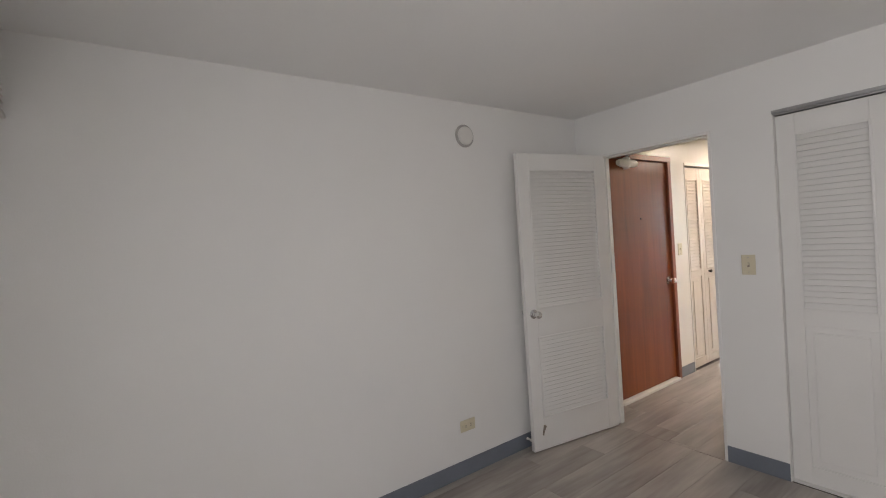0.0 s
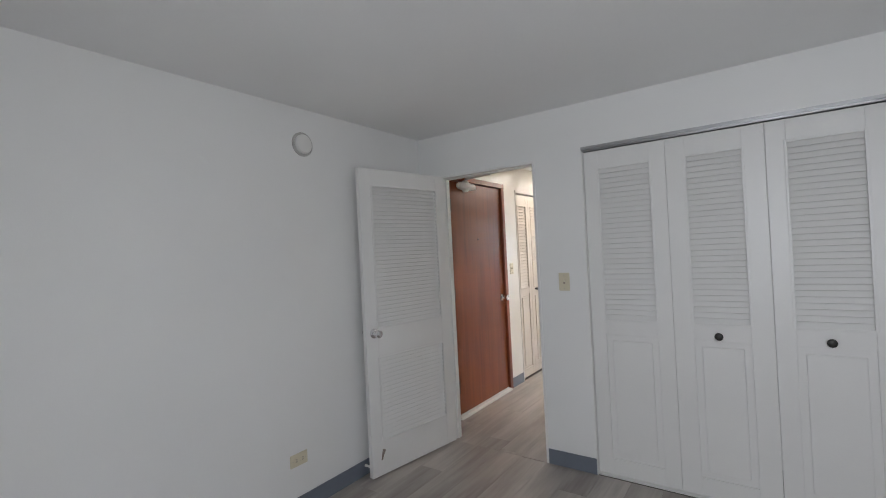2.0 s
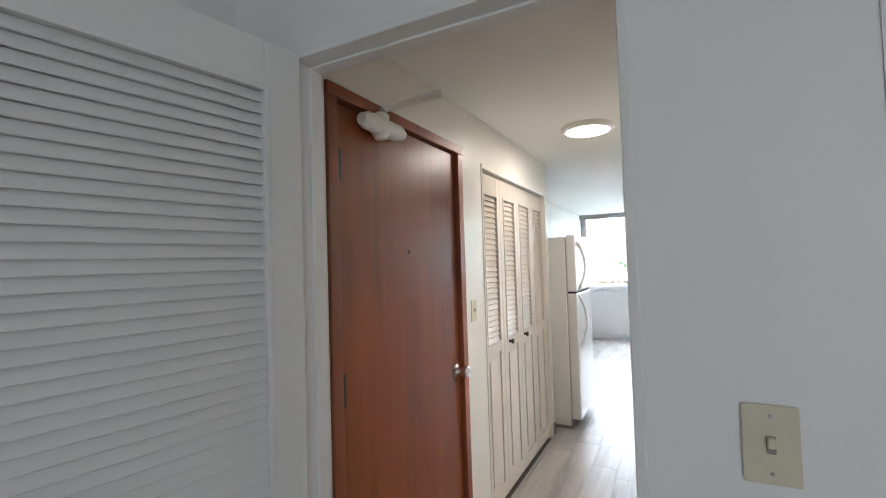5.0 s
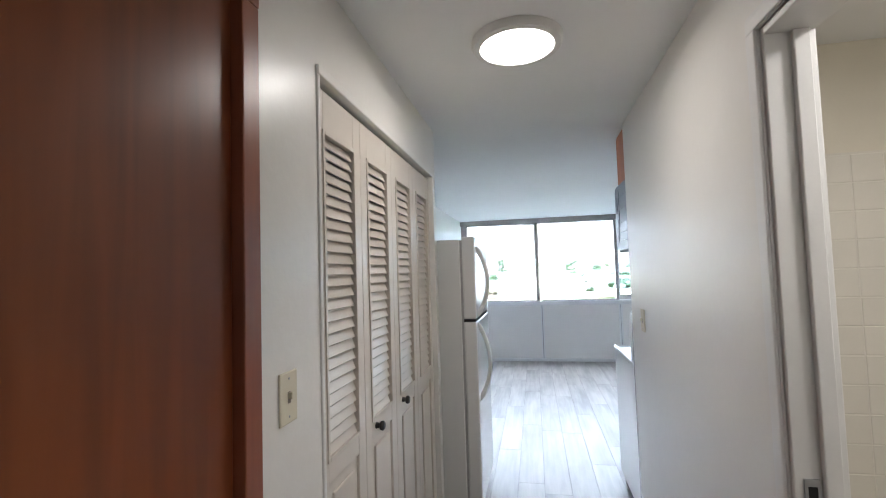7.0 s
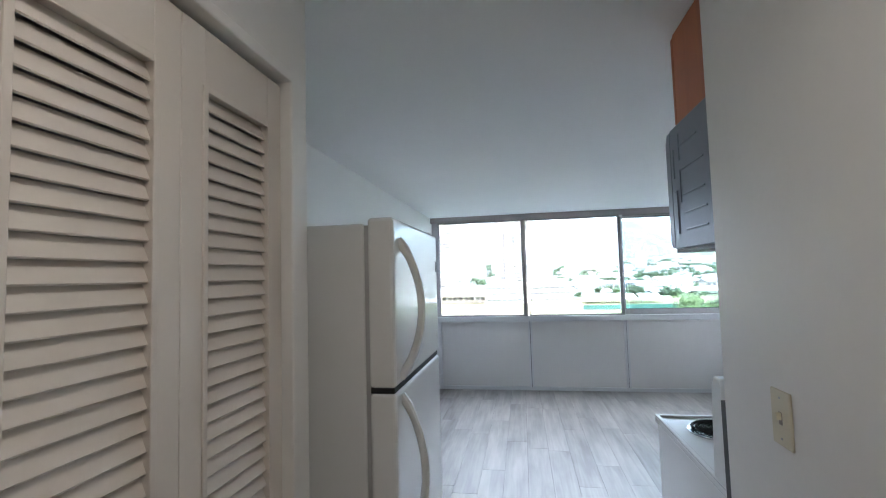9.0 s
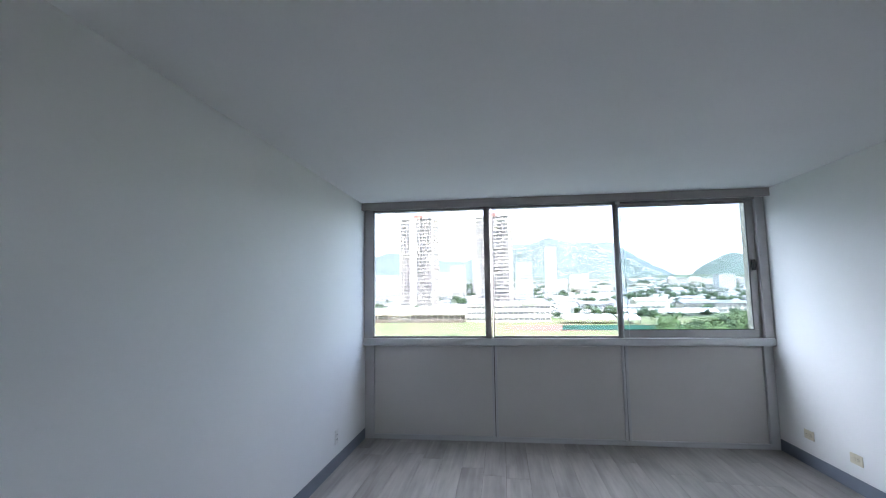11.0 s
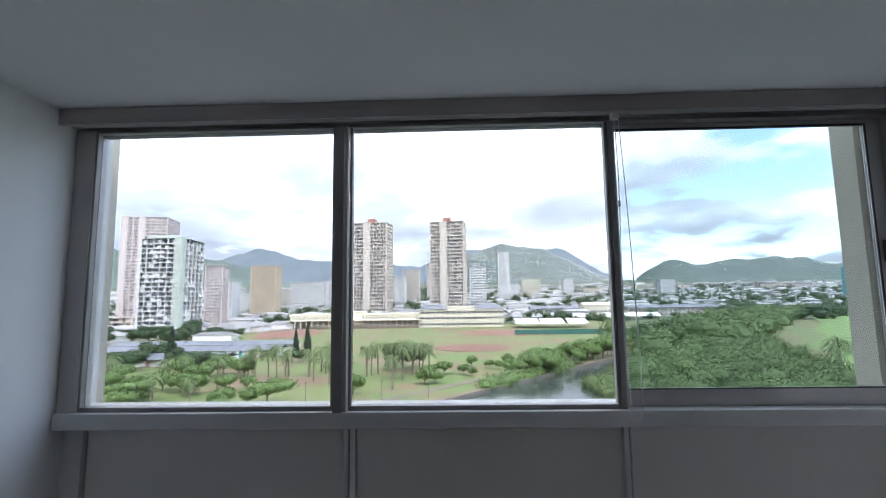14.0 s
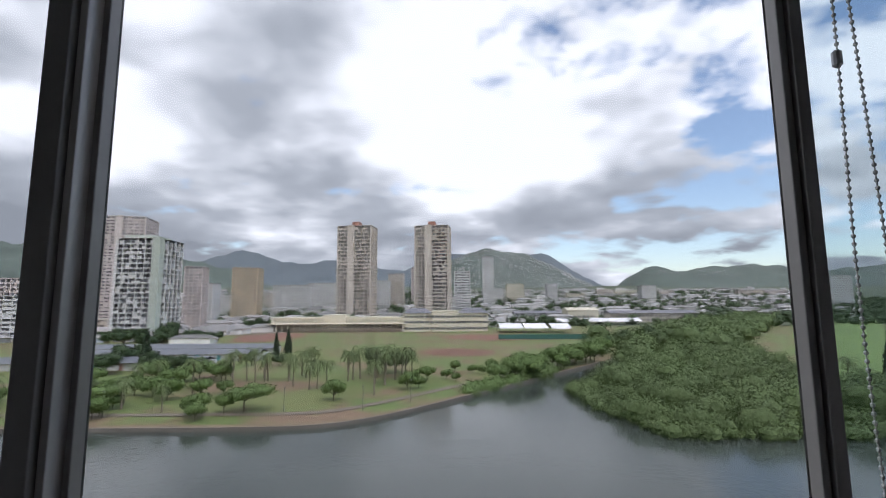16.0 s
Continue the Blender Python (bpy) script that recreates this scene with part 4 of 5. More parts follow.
xs = np.concatenate([[-5200, -2500, -1200, -600, -350], np.arange(-220, 300, 2.5), [360, 480, 700, 1300, 2600, 5200]])
ys = np.concatenate([[-900, -200, 0, 40], np.arange(70, 270, 2.5), [300, 360, 450, 600, 900, 1500, 3000, 5200]])
X, Y = np.meshgrid(xs, ys)
Z = WZ - 2.5 + (GZ - WZ + 2.5) * np.clip((land(X, Y) + 2.0) / 2.4, 0, 1)
nx, ny = len(xs), len(ys)
gb = Build()
gb.v = list(zip(X.ravel().tolist(), Y.ravel().tolist(), Z.ravel().tolist()))
gb.f = [(j * nx + i, j * nx + i + 1, (j + 1) * nx + i + 1, (j + 1) * nx + i) for j in range(ny - 1) for i in range(nx - 1)]
g = tagged(gb.made("ground", M_GRASS), "wide grassy ground reaching to the distant hills", "ground", kind="structure")

mw_, nn, ll, pp = nodes_of("canal_water")
pp.inputs["Base Color"].default_value, pp.inputs["Roughness"].default_value = (0.055, 0.068, 0.060, 1), 0.12
pp.inputs["IOR"].default_value = 1.33
tx, tc, bp_ = nn.new("ShaderNodeTexNoise"), nn.new("ShaderNodeTexCoord"), nn.new("ShaderNodeBump")
tx.inputs["Scale"].default_value, tx.inputs["Detail"].default_value = 0.9, 4
bp_.inputs["Strength"].default_value, bp_.inputs["Distance"].default_value = 0.30, 0.12
ll.new(tc.outputs["Object"], tx.inputs["Vector"])
ll.new(tx.outputs["Fac"], bp_.inputs["Height"])
ll.new(bp_.outputs[0], pp.inputs["Normal"])
wb = Build()
wb.quad((-400, 8.4, WZ), (500, 8.4, WZ), (500, 240, WZ), (-400, 240, WZ))
tagged(wb.made("water", mw_), "dark green-grey canal water with soft ripples", "water", kind="structure")


def ribbon(name, xs_, near, far, z, material, label, category, thick=0.0):
    b = Build()
    pts = [(x, bank(x)) for x in xs_]
    k = len(pts)
    for off, zz in ((near, z), (far, z)):
        for i, (x, y) in enumerate(pts):
            a, c = pts[max(i - 1, 0)], pts[min(i + 1, k - 1)]
            dx, dy = c[0] - a[0], c[1] - a[1]
            r = math.hypot(dx, dy)
            b.v.append((float(x - dy / r * off), float(y + dx / r * off), zz))
    b.f += [(i, i + 1, k + i + 1, k + i) for i in range(k - 1)]
    if thick:
        b.v += [(x, y, zz - thick) for x, y, zz in b.v[:k]]
        b.f += [(2 * k + i, 2 * k + i + 1, i + 1, i) for i in range(k - 1)]
    return tagged(b.made(name, material), label, category, kind="structure")


span = np.arange(-210, 80, 1.5)
ribbon("canal_wall", span, -0.8, -0.25, GZ + 0.16, M_STONE, "low weathered stone wall along the canal", "canal wall", 2.2)
ribbon("bank_strip", span, -0.25, 1.5, GZ + 0.10, M_DIRT, "worn brown earth along the canal", "ground")
ribbon("promenade", span, 8.5, 11.0, GZ + 0.11, M_PATH, "asphalt promenade along the canal", "path")


def patch(name, cx, cy, rx, ry, z, material, label, n=40, wob=0.12, seed=0):
    r = random.Random(seed)
    ph = [r.random() * 6.28 for _ in range(3)]
    b = Build()
    b.v = [(cx + rx * math.cos(a) * (1 + wob * math.sin(3 * a + ph[0]) + wob * 0.6 * math.sin(5 * a + ph[1])), cy + ry * math.sin(a) * (1 + wob * math.sin(2 * a + ph[2])), GZ + z) for a in [2 * math.pi * i / n for i in range(n)]]
    b.f = [tuple(range(n))]
    return tagged(b.made(name, material), label, "ground", kind="structure")


patch("infield", 9, 226, 19, 17, 0.16, M_CLAY, "brown clay baseball infield", wob=0.03)
patch("track_end", 36, 318, 34, 26, 0.15, M_TRACK, "red running track end", wob=0.04)
patch("track_end", -118, 330, 22, 40, 0.15, M_TRACK, "red running track end", wob=0.04)
fw = Build()
for k in range(25):
    u = (k / 24) ** 1.8
    wv = 4 * math.sin(k * 1.3)
    fw.v += [(112 + 375 * u + wv, 148 + 488 * u, GZ + 0.14), (150 + 690 * u + wv, 140 + 760 * u, GZ + 0.14)]
fw.f = [(2 * k, 2 * k + 1, 2 * k + 3, 2 * k + 2) for k in range(24)]
tagged(fw.made("fairway", M_FAIR), "long pale green golf fairway", "ground", kind="structure")
patch("street_ground", -250, 420, 130, 110, 0.12, M_PATH, "asphalt streets and yards of the district", wob=0.1, seed=9)


def rise(y):
    """The district climbs gently towards the hills."""
    return GZ + 0.06 * max(0.0, y - 600.0)


sg = Build()
for y in (450, 600, 1000, 1500, 2400):
    sg.v += [(-3000, y, rise(y) + 0.1), (3000, y, rise(y) + 0.1)]
sg.f = [(2 * k, 2 * k + 1, 2 * k + 3, 2 * k + 2) for k in range(4)]
structure("street_ground", sg, mat("district_ground", (0.085, 0.105, 0.06), 0.95, 0.5, 0.01, 0.0, 0.08), "streets and gardens of the far district", "ground")


def ridge(name, x0, x1, y0, y1, top, seed, material, label, nxx=110, nyy=26):
    xx, yy = np.linspace(x0, x1, nxx), np.linspace(y0, y1, nyy)
    b = Build()
    for v, y in enumerate(yy):
        u = v / (nyy - 1)
        for x in xx:
            p = Vector((x / 420.0, y / 420.0, seed))
            gully = abs(noise.noise(Vector((x / 160.0 + u * 1.2, seed * 3.0, u * 0.6))))
            hgt = top(x) * (u ** 0.85) * (1 - 0.22 * gully * (1 - u * 0.7)) + 26 * u * noise.noise(p * 4)
            b.v.append((float(x), float(y), GZ - 6 + float(hgt)))
    b.f = [(j * nxx + i, j * nxx + i + 1, (j + 1) * nxx + i + 1, (j + 1) * nxx + i) for j in range(nyy - 1) for i in range(nxx - 1)]
    ob = tagged(b.made(name, material, smooth=False), label, "hill", kind="structure")
    for p in ob.data.polygons:
        p.use_smooth = True
    return b


def bump_(x, c, w):
    return math.exp(-((x - c) / w) ** 2)


# Distance haze is put into the colours: near hills greyed, far range bluer.
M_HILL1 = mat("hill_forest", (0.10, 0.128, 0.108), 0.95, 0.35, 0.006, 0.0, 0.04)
M_HILL2 = mat("hill_far_haze_paint", (0.125, 0.15, 0.165), 0.95, 0.15, 0.003, 0.0, 0.02)
ridge("hill_far", -4500, 4500, 3400, 4600, lambda x: (470 + 60 * math.sin(x / 420) + 45 * math.sin(x / 170 + 1)) * (1 - 0.6 * min(1, max(0, (x - 1050) / 700))), 2.0, M_HILL2, "distant mountain range under cloud, its haze painted blue-grey")
rid0 = ridge("hill_left", -4200, -700, 1900, 2700, lambda x: 375 * min(1, max(0, (-700 - x) / 1000)) + 35 * math.sin(x / 230), 5.0, M_HILL1, "green wooded hillside with scattered houses")
rid = ridge("hill_right", -160, 1120, 1900, 2900, lambda x: (330 * bump_(x, 240, 420) + 150 * bump_(x, 700, 300)) * min(1, max(0, (1120 - x) / 260)) + 20, 8.0, M_HILL1, "hillside crowded with small houses")
rid2 = ridge("hill_right_far", 880, 4400, 1800, 2500, lambda x: 228 * min(1, max(0, (x - 880) / 240)) * (1 - 0.00005 * max(0, x - 1200)) + 18 * math.sin(x / 120), 9.0, M_HILL1, "long ridge with houses along its crest")


# ---- trees ----
def leaf_cloud(b, r, centre, rad, n, size, squash=0.7):
    """Small leaf tufts thrown near the skin of a lobe, over its lumpy inner mass."""
    c = Vector(centre)
    k, nu, nv = len(b.v), 9, 6
    for v in range(nv):
        e = math.pi * (v / (nv - 1) - 0.5)
        for u in range(nu):
            a, q = 2 * math.pi * (u + 0.5 * (v % 2)) / nu, rad * r.uniform(0.5, 0.72)
            b.v.append((c.x + q * math.cos(e) * math.cos(a), c.y + q * math.cos(e) * math.sin(a), c.z + q * squash * math.sin(e)))
    b.f += [(k + v * nu + u, k + v * nu + (u + 1) % nu, k + (v + 1) * nu + (u + 1) % nu, k + (v + 1) * nu + u) for v in range(nv - 1) for u in range(nu)]
    for _ in range(n):
        d = Vector((r.gauss(0, 1), r.gauss(0, 1), r.gauss(0, 1))).normalized()
        p = c + Vector((d.x * rad, d.y * rad, d.z * rad * squash)) * (0.66 + 0.4 * r.random())
        nrm = (d + Vector((r.gauss(0, 0.32), r.gauss(0, 0.32), 0.12 + r.gauss(0, 0.3)))).normalized()
        u = nrm.orthogonal().normalized()
        w = nrm.cross(u)
        a = r.random() * 6.28
        u, w = u * math.cos(a) + w * math.sin(a), w * math.cos(a) - u * math.sin(a)
        s = size * (0.6 + 0.8 * r.random())
        b.quad(p - u * s, p - w * s * 0.6, p + u * s, p + w * s * 0.6)


def tree_parts(seed, h, spread, lobes, n, size, flat, leaf, trunk_h):
    """Tapered trunk, limbs reaching into lobes, leafy crown."""
    r = random.Random(seed)
    tk, cr = Build(), Build()
    tk.tube([(0, 0, -0.3), (0.1, 0, trunk_h * 0.5), (0.0, 0.1, trunk_h)], [0.035 * h, 0.028 * h, 0.022 * h], 8)
    for i in range(lobes):
        a = 2 * math.pi * i / lobes + r.random() * 0.7
        q = spread * (0.25 + 0.5 * r.random()) if i else 0.0
        c = (q * math.cos(a), q * math.sin(a), trunk_h + (h - trunk_h) * (0.35 + 0.4 * r.random()) * (1 - 0.25 * q / spread))
        tk.tube([(0, 0.05, trunk_h * 0.9), (c[0] * 0.5, c[1] * 0.5, trunk_h + (c[2] - trunk_h) * 0.4), c], [0.016 * h, 0.011 * h, 0.004 * h], 6)
        leaf_cloud(cr, r, c, spread * (0.34 + 0.16 * r.random()), n // lobes, size, flat)
    return tk.data("trunk", M_TRUNK), cr.data("crown", leaf)


def plant(name, meshes, places, label, category, group, r):
    for x, y, s in places:
        t = thing(name, pose(x, y, GZ, 0, 0, r.random() * 360) @ Matrix.Diagonal((s, s, s * (0.92 + 0.16 * r.random()), 1)), label, category, group)
        for nme, me in zip(("trunk", "crown"), meshes[r.randrange(len(meshes))]):
            shared(nme, me, t)


rt = random.Random(11)
round_trees = [tree_parts(20 + i, 6.5, 4.2, 9, 2200, 0.26, 0.85, M_LEAF, 1.6) for i in range(3)]
umbrella_trees = [tree_parts(30 + i, 6.0, 5.6, 10, 2200, 0.27, 0.45, M_LEAF, 2.4) for i in range(2)]
dark_trees = [tree_parts(40 + i, 10.0, 6.5, 11, 2400, 0.38, 0.8, M_LEAFD, 2.6) for i in range(2)]
plant("umbrella_tree", umbrella_trees, [(-42, 110, 1.0), (-75, 112, 0.95), (-83, 110, 0.9)], "spreading green park tree on the canal bank", "tree", "park trees", rt)
plant("round_tree", round_trees, [(-49, 103, 0.62), (-51, 107, 0.75), (-46, 109, 0.6), (-25, 121, 0.8), (-8, 134, 0.7), (-5, 136, 0.6), (-3, 150, 0.65), (3, 150, 0.5), (18, 146, 0.9), (24, 149, 1.15), (30, 151, 1.0), (36, 172, 0.9), (45, 191, 1.0), (44, 168, 0.8), (57, 184, 1.3), (62, 190, 1.35), (71, 206, 1.2), (52, 180, 1.0)], "green leafy park tree", "tree", "park trees", rt)
plant("bush_tree", round_trees, [(-66, 122, 0.9), (-60, 126, 0.8), (-72, 126, 0.9), (-78, 128, 0.9), (-56, 130, 0.6)], "dense green bushy tree beside the low building", "tree", "park trees", rt)
plant("shade_tree", dark_trees, [(-166, 290, 1.35), (-150, 288, 0.9), (-140, 286, 0.8), (-188, 292, 0.9), (-162, 415, 1.3), (-98, 166, 0.75), (-112, 164, 0.85), (-92, 170, 0.6), (-128, 160, 0.8), (-72, 186, 0.55), (-60, 182, 0.5), (-200, 300, 0.8), (-215, 285, 1.0), (-175, 300, 0.8), (-240, 300, 0.8), (-83, 168, 0.6), (-20, 160, 0.95), (-14, 163, 0.9), (-118, 182, 0.9), (-30, 470, 1.3), (-90, 470, 1.4), (100, 255, 0.9), (115, 258, 1.0), (-125, 170, 0.7)], "dark green broad shade tree", "tree", "street trees", rt)


rq = random.Random(31)
plant("round_tree", round_trees, [(rq.uniform(-118, -70), rq.uniform(103, 128), rq.uniform(0.5, 0.95)) for _ in range(12)] + [(rq.uniform(-20, 20), rq.uniform(140, 170), rq.uniform(0.4, 0.7)) for _ in range(7)], "green leafy park tree", "tree", "park trees", rq)
plant("shade_tree", dark_trees, [(rq.uniform(-340, -130), rq.uniform(245, 330), rq.uniform(0.4, 0.85)) for _ in range(26)] + [(rq.uniform(-150, 60), rq.uniform(405, 440), rq.uniform(0.5, 1.0)) for _ in range(12)], "dark green broad shade tree", "tree", "street trees", rq)

spots = [(rt.uniform(-105, -62), rt.uniform(128, 158), rt.uniform(0.55, 1.0)) for _ in range(14)] + [(rt.uniform(26, 62), 0, rt.uniform(0.8, 1.3)) for _ in range(12)]
spots = [(x, y if y else float(bank(x)) + rt.uniform(5, 14), s) for x, y, s in spots]
plant("round_tree", round_trees, spots, "green leafy park tree", "tree", "park trees", rt)
plant("shade_tree", dark_trees, [(rt.uniform(-230, -150), rt.uniform(240, 300), rt.uniform(0.5, 0.9)) for _ in range(12)] + [(rt.uniform(-150, 130), rt.uniform(410, 450), rt.uniform(0.6, 1.2)) for _ in range(16)], "dark green broad shade tree", "tree", "street trees", rt)


def palm_parts(seed, h, fronds, length):
    r = random.Random(seed)
    tk, cr = Build(), Build()
    lean = r.uniform(-0.6, 0.6)
    tk.tube([(0, 0, -0.3), (lean * 0.3, 0, h * 0.4), (lean, 0, h)], [0.28, 0.19, 0.15], 8)
    for i in range(fronds):
        a, rise = 2.4 * i + r.random() * 0.4, r.uniform(-0.3, 1.1)
        dx, dy = math.cos(a), math.sin(a)
        pts = []
        for k in range(7):
            u = k / 6
            pts.append(Vector((lean + dx * length * u * (1 - 0.18 * u), dy * length * u * (1 - 0.18 * u), h + length * (rise * u - (0.75 + 0.35 * max(rise, 0)) * u * u))))
        side = Vector((-dy, dx, 0))
        for k in range(6):
            p, q = pts[k], pts[k + 1]
            wd = length * 0.15 * math.sin(math.pi * (0.15 + 0.8 * k / 6))
            for sgn in (1, -1):
                for u in (0.1, 0.5):
                    m0, m1 = p.lerp(q, u), p.lerp(q, u + 0.34)
                    tip = m1 + side * sgn * wd + (q - p) * 0.5 + Vector((0, 0, -wd * 0.7))
                    cr.quad(m0, m1, tip, tip - (q - p) * 0.12)
    return tk.data("trunk", M_PALMT), cr.data("fronds", M_FROND)


rp = random.Random(23)
palms = [palm_parts(60 + i, 6.2 + i * 0.9, 20, 3.1) for i in range(3)]
plant("palm_tree", palms, [(rp.uniform(-125, -62), rp.uniform(112, 160), rp.uniform(0.8, 1.15)) for _ in range(12)] + [(rp.uniform(-58, -8), rp.uniform(146, 168), rp.uniform(0.9, 1.25)) for _ in range(14)] + [(-64, 148, 1.0), (-61, 146, 1.05), (-58, 149, 1.0), (-55, 148, 1.1), (-52, 150, 1.0), (-35, 135, 0.95), (-33, 136, 1.0), (-31, 138, 1.05), (-41, 140, 0.9), (-27, 148, 1.1), (-24, 152, 1.2), (-16, 127, 1.0), (-15, 141, 1.15), (-18, 143, 1.1), (-13, 150, 1.25), (-19, 154, 1.3), (-60, 110, 0.75), (-71, 113, 1.05), (-74, 118, 1.0), (-10, 152, 1.2), (102, 130, 1.6), (105, 134, 1.45), (113, 134, 1.3), (-46, 152, 0.95)], "tall coconut palm with drooping fronds", "palm tree", "park palms", rt)


def pine_parts(seed, h):
    r = random.Random(seed)
    tk, cr = Build(), Build()
    tk.tube([(0, 0, -0.3), (0, 0, h * 0.97)], [0.3, 0.06], 8)
    for k in range(26):
        z = h * (0.12 + 0.86 * k / 25)
        rad = h * 0.17 * (1 - k / 27) ** 0.7
        for i in range(9):
            a = r.random() * 6.28
            leaf_cloud(cr, r, (rad * 0.6 * math.cos(a), rad * 0.6 * math.sin(a), z), rad * 0.45, 6, 0.34, 0.35)
    return tk.data("trunk", M_TRUNK), cr.data("needles", M_PINE)


pines = [pine_parts(70, 11.5)]
plant("norfolk_pine", pines, [(-72, 212, 0.9), (-68, 216, 1.05), (-104, 172, 1.25), (128, 136, 1.35), (134, 141, 1.2)], "slender dark Norfolk pine", "pine tree", "pines", rt)


def woods(name, test, box, n, size, height, material, label, seed, tufts=85):
    """Uncountable thicket: billowing crowns of leaf tufts in one object."""
    r = random.Random(seed)
    b = Build()
    made_ = 0
    x0, y0, x1, y1 = box
    for _ in range(n * 30):
        if made_ >= n:
            break
        x, y = r.uniform(x0, x1), r.uniform(y0, y1)
        if not test(x, y):
            continue
        made_ += 1
        rad = height * r.uniform(0.45, 1.25)
        zc = rise(y) + rad * r.uniform(0.3, 0.85) * min(1.0, max(0.1, float(land(x, y)) / 8))
        leaf_cloud(b, r, (x, y, zc), rad, int(tufts * (0.4 + (rad / height) ** 2)), size, 0.85)
    return tagged(b.made(name, material), label, "woodland", kind="stuff")


woods("mangrove_thicket", lambda x, y: 1.6 < land(x, y) and x > 41 and y < 98 + 1.12 * (x + 15) - 24 and (y < 121 or x < 108 + 0.45 * (y - 146)), (32, 89, 175, 235), 500, 0.25, 4.2, M_MANG, "dense mangrove thicket on the canal point", 81, 700)
woods("mangrove_thicket", lambda x, y: y < 1.12 * x + 150 and y > 222 + 1.23 * (x - 138), (70, 190, 420, 600), 300, 0.55, 7.5, M_MANG, "wooded strip along the golf course", 82, 300)
woods("mangrove_fringe", lambda x, y: -1.6 < land(x, y) < 3.0 and x > 36 and y < 98 + 1.12 * (x + 15) - 18, (35, 87, 150, 190), 260, 0.25, 2.3, M_MANG, "low mangrove fringe at the water", 86, 150)
woods("bank_hedge", lambda x, y: 0.3 < y - bank(x) < 5.5, (8, 120, 42, 168), 90, 0.34, 2.4, M_LEAF, "trimmed green hedge along the canal bank", 83)
woods("far_trees", lambda x, y: True, (-620, 450, 1000, 1500), 3000, 1.5, 6.5, M_LEAFD, "scattered trees among the far houses", 84, 30)
woods("far_trees", lambda x, y: x > 0.55 * y, (240, 430, 1100, 800), 260, 1.2, 9.0, M_LEAFD, "tree line beyond the golf course", 85)


# ---- buildings ----
def tower(name, x, y, w, d, top, turn, wall, label, bays=8, storey=3.0, pier=0.5, blank=(), deep=0.5, cap=None, slab=0.9):
    """Body with a floor slab and a parapet a storey, piers between bays, and panes set back between them."""
    t = thing(name, pose(x, y, GZ, 0, 0, turn), label, "building", kind="")
    h = top - GZ
    Build().box(-w / 2 + deep, -d / 2 + deep, 0, w / 2 - deep, d / 2 - deep, h).made("core_wall", wall, t)
    n = int(h / storey)
    sl, pn, pr, inf = Build(), Build(), Build(), Build()
    for i in range(n + 1):
        z = i * h / n
        sl.box(-w / 2, -d / 2, z, w / 2, d / 2, min(z + slab, h + 0.8))
    bw = w / bays
    nd = max(2, round(d / bw))
    for k in (range(bays + 1) if pier > 0.3 else (0, bays)):
        pr.box(-w / 2 + k * bw - pier / 2, -d / 2 - 0.15, 0, -w / 2 + k * bw + pier / 2, -d / 2 + deep, h + 0.6)
    for k in range(nd + 1):
        for s in (-1, 1):
            pr.box(min(s * w / 2 + 0.15 * s, s * (w / 2 - deep)), -d / 2 + k * d / nd - pier / 2, 0, max(s * w / 2 + 0.15 * s, s * (w / 2 - deep)), -d / 2 + k * d / nd + pier / 2, h + 0.6)
    r = random.Random(int(abs(x) * 7 + y))
    for i in range(n):
        z0, z1 = i * h / n + slab, (i + 1) * h / n
        for k in range(bays):
            if k in blank:
                continue
            a = -w / 2 + k * bw + pier / 2
            m_ = a + (bw - pier) * r.uniform(0.35, 0.65)
            for u0, u1 in ((a, m_ - 0.05), (m_ + 0.05, a + bw - pier)):
                pick = r.random()
                q = deep - 0.06 if pick > 0.35 else 0.12 * deep
                pn.box(u0, -d / 2 + q, z0, u1, -d / 2 + deep + 0.02, z1)
                if pick > 0.9:
                    inf.box(u0, -d / 2 + 0.3 * deep, z0, u1, -d / 2 + q - 0.02, z1 - 0.25)
                elif pick > 0.68:
                    inf.box(u0, -d / 2 + 0.06 * deep, z0, u1, -d / 2 + 0.1 * deep, z0 + (z1 - z0) * r.uniform(0.35, 0.6))
        for k in range(nd):
            a, e = -d / 2 + k * d / nd + pier / 2, -d / 2 + (k + 1) * d / nd - pier / 2
            pn.box(w / 2 - deep - 0.02, a, z0, w / 2 - deep + 0.06, e, z1)
            if r.random() < 0.15:
                inf.box(w / 2 - deep + 0.08, a, z0, w / 2 - 0.4 * deep, e, z1 - 0.25)
            pn.box(-w / 2 + deep - 0.06, a, z0, -w / 2 + deep + 0.02, e, z1)
    for k in blank:
        pr.box(-w / 2 + k * bw, -d / 2 - 0.2, 0, -w / 2 + (k + 1) * bw, -d / 2 + deep, h + 1.5)
    sl.made("floor_slabs", wall, t)
    tagged(inf.made("balcony_screens", wall, t, "pale screens and panels closing some balconies"), kind="stuff")
    pr.made("piers", wall, t)
    tagged(pn.made("windows", M_PANES, t), kind="stuff")
    Build().box(-w / 2, -d / 2, h, w / 2, d / 2, h + 1.0).made("roof", wall, t)
    if cap:
        Build().box(-w * 0.13, -d * 0.2, h + 1.0, w * 0.08, d * 0.2, h + 7.0).made("penthouse", cap, t, "brick red rooftop penthouse")
    return t


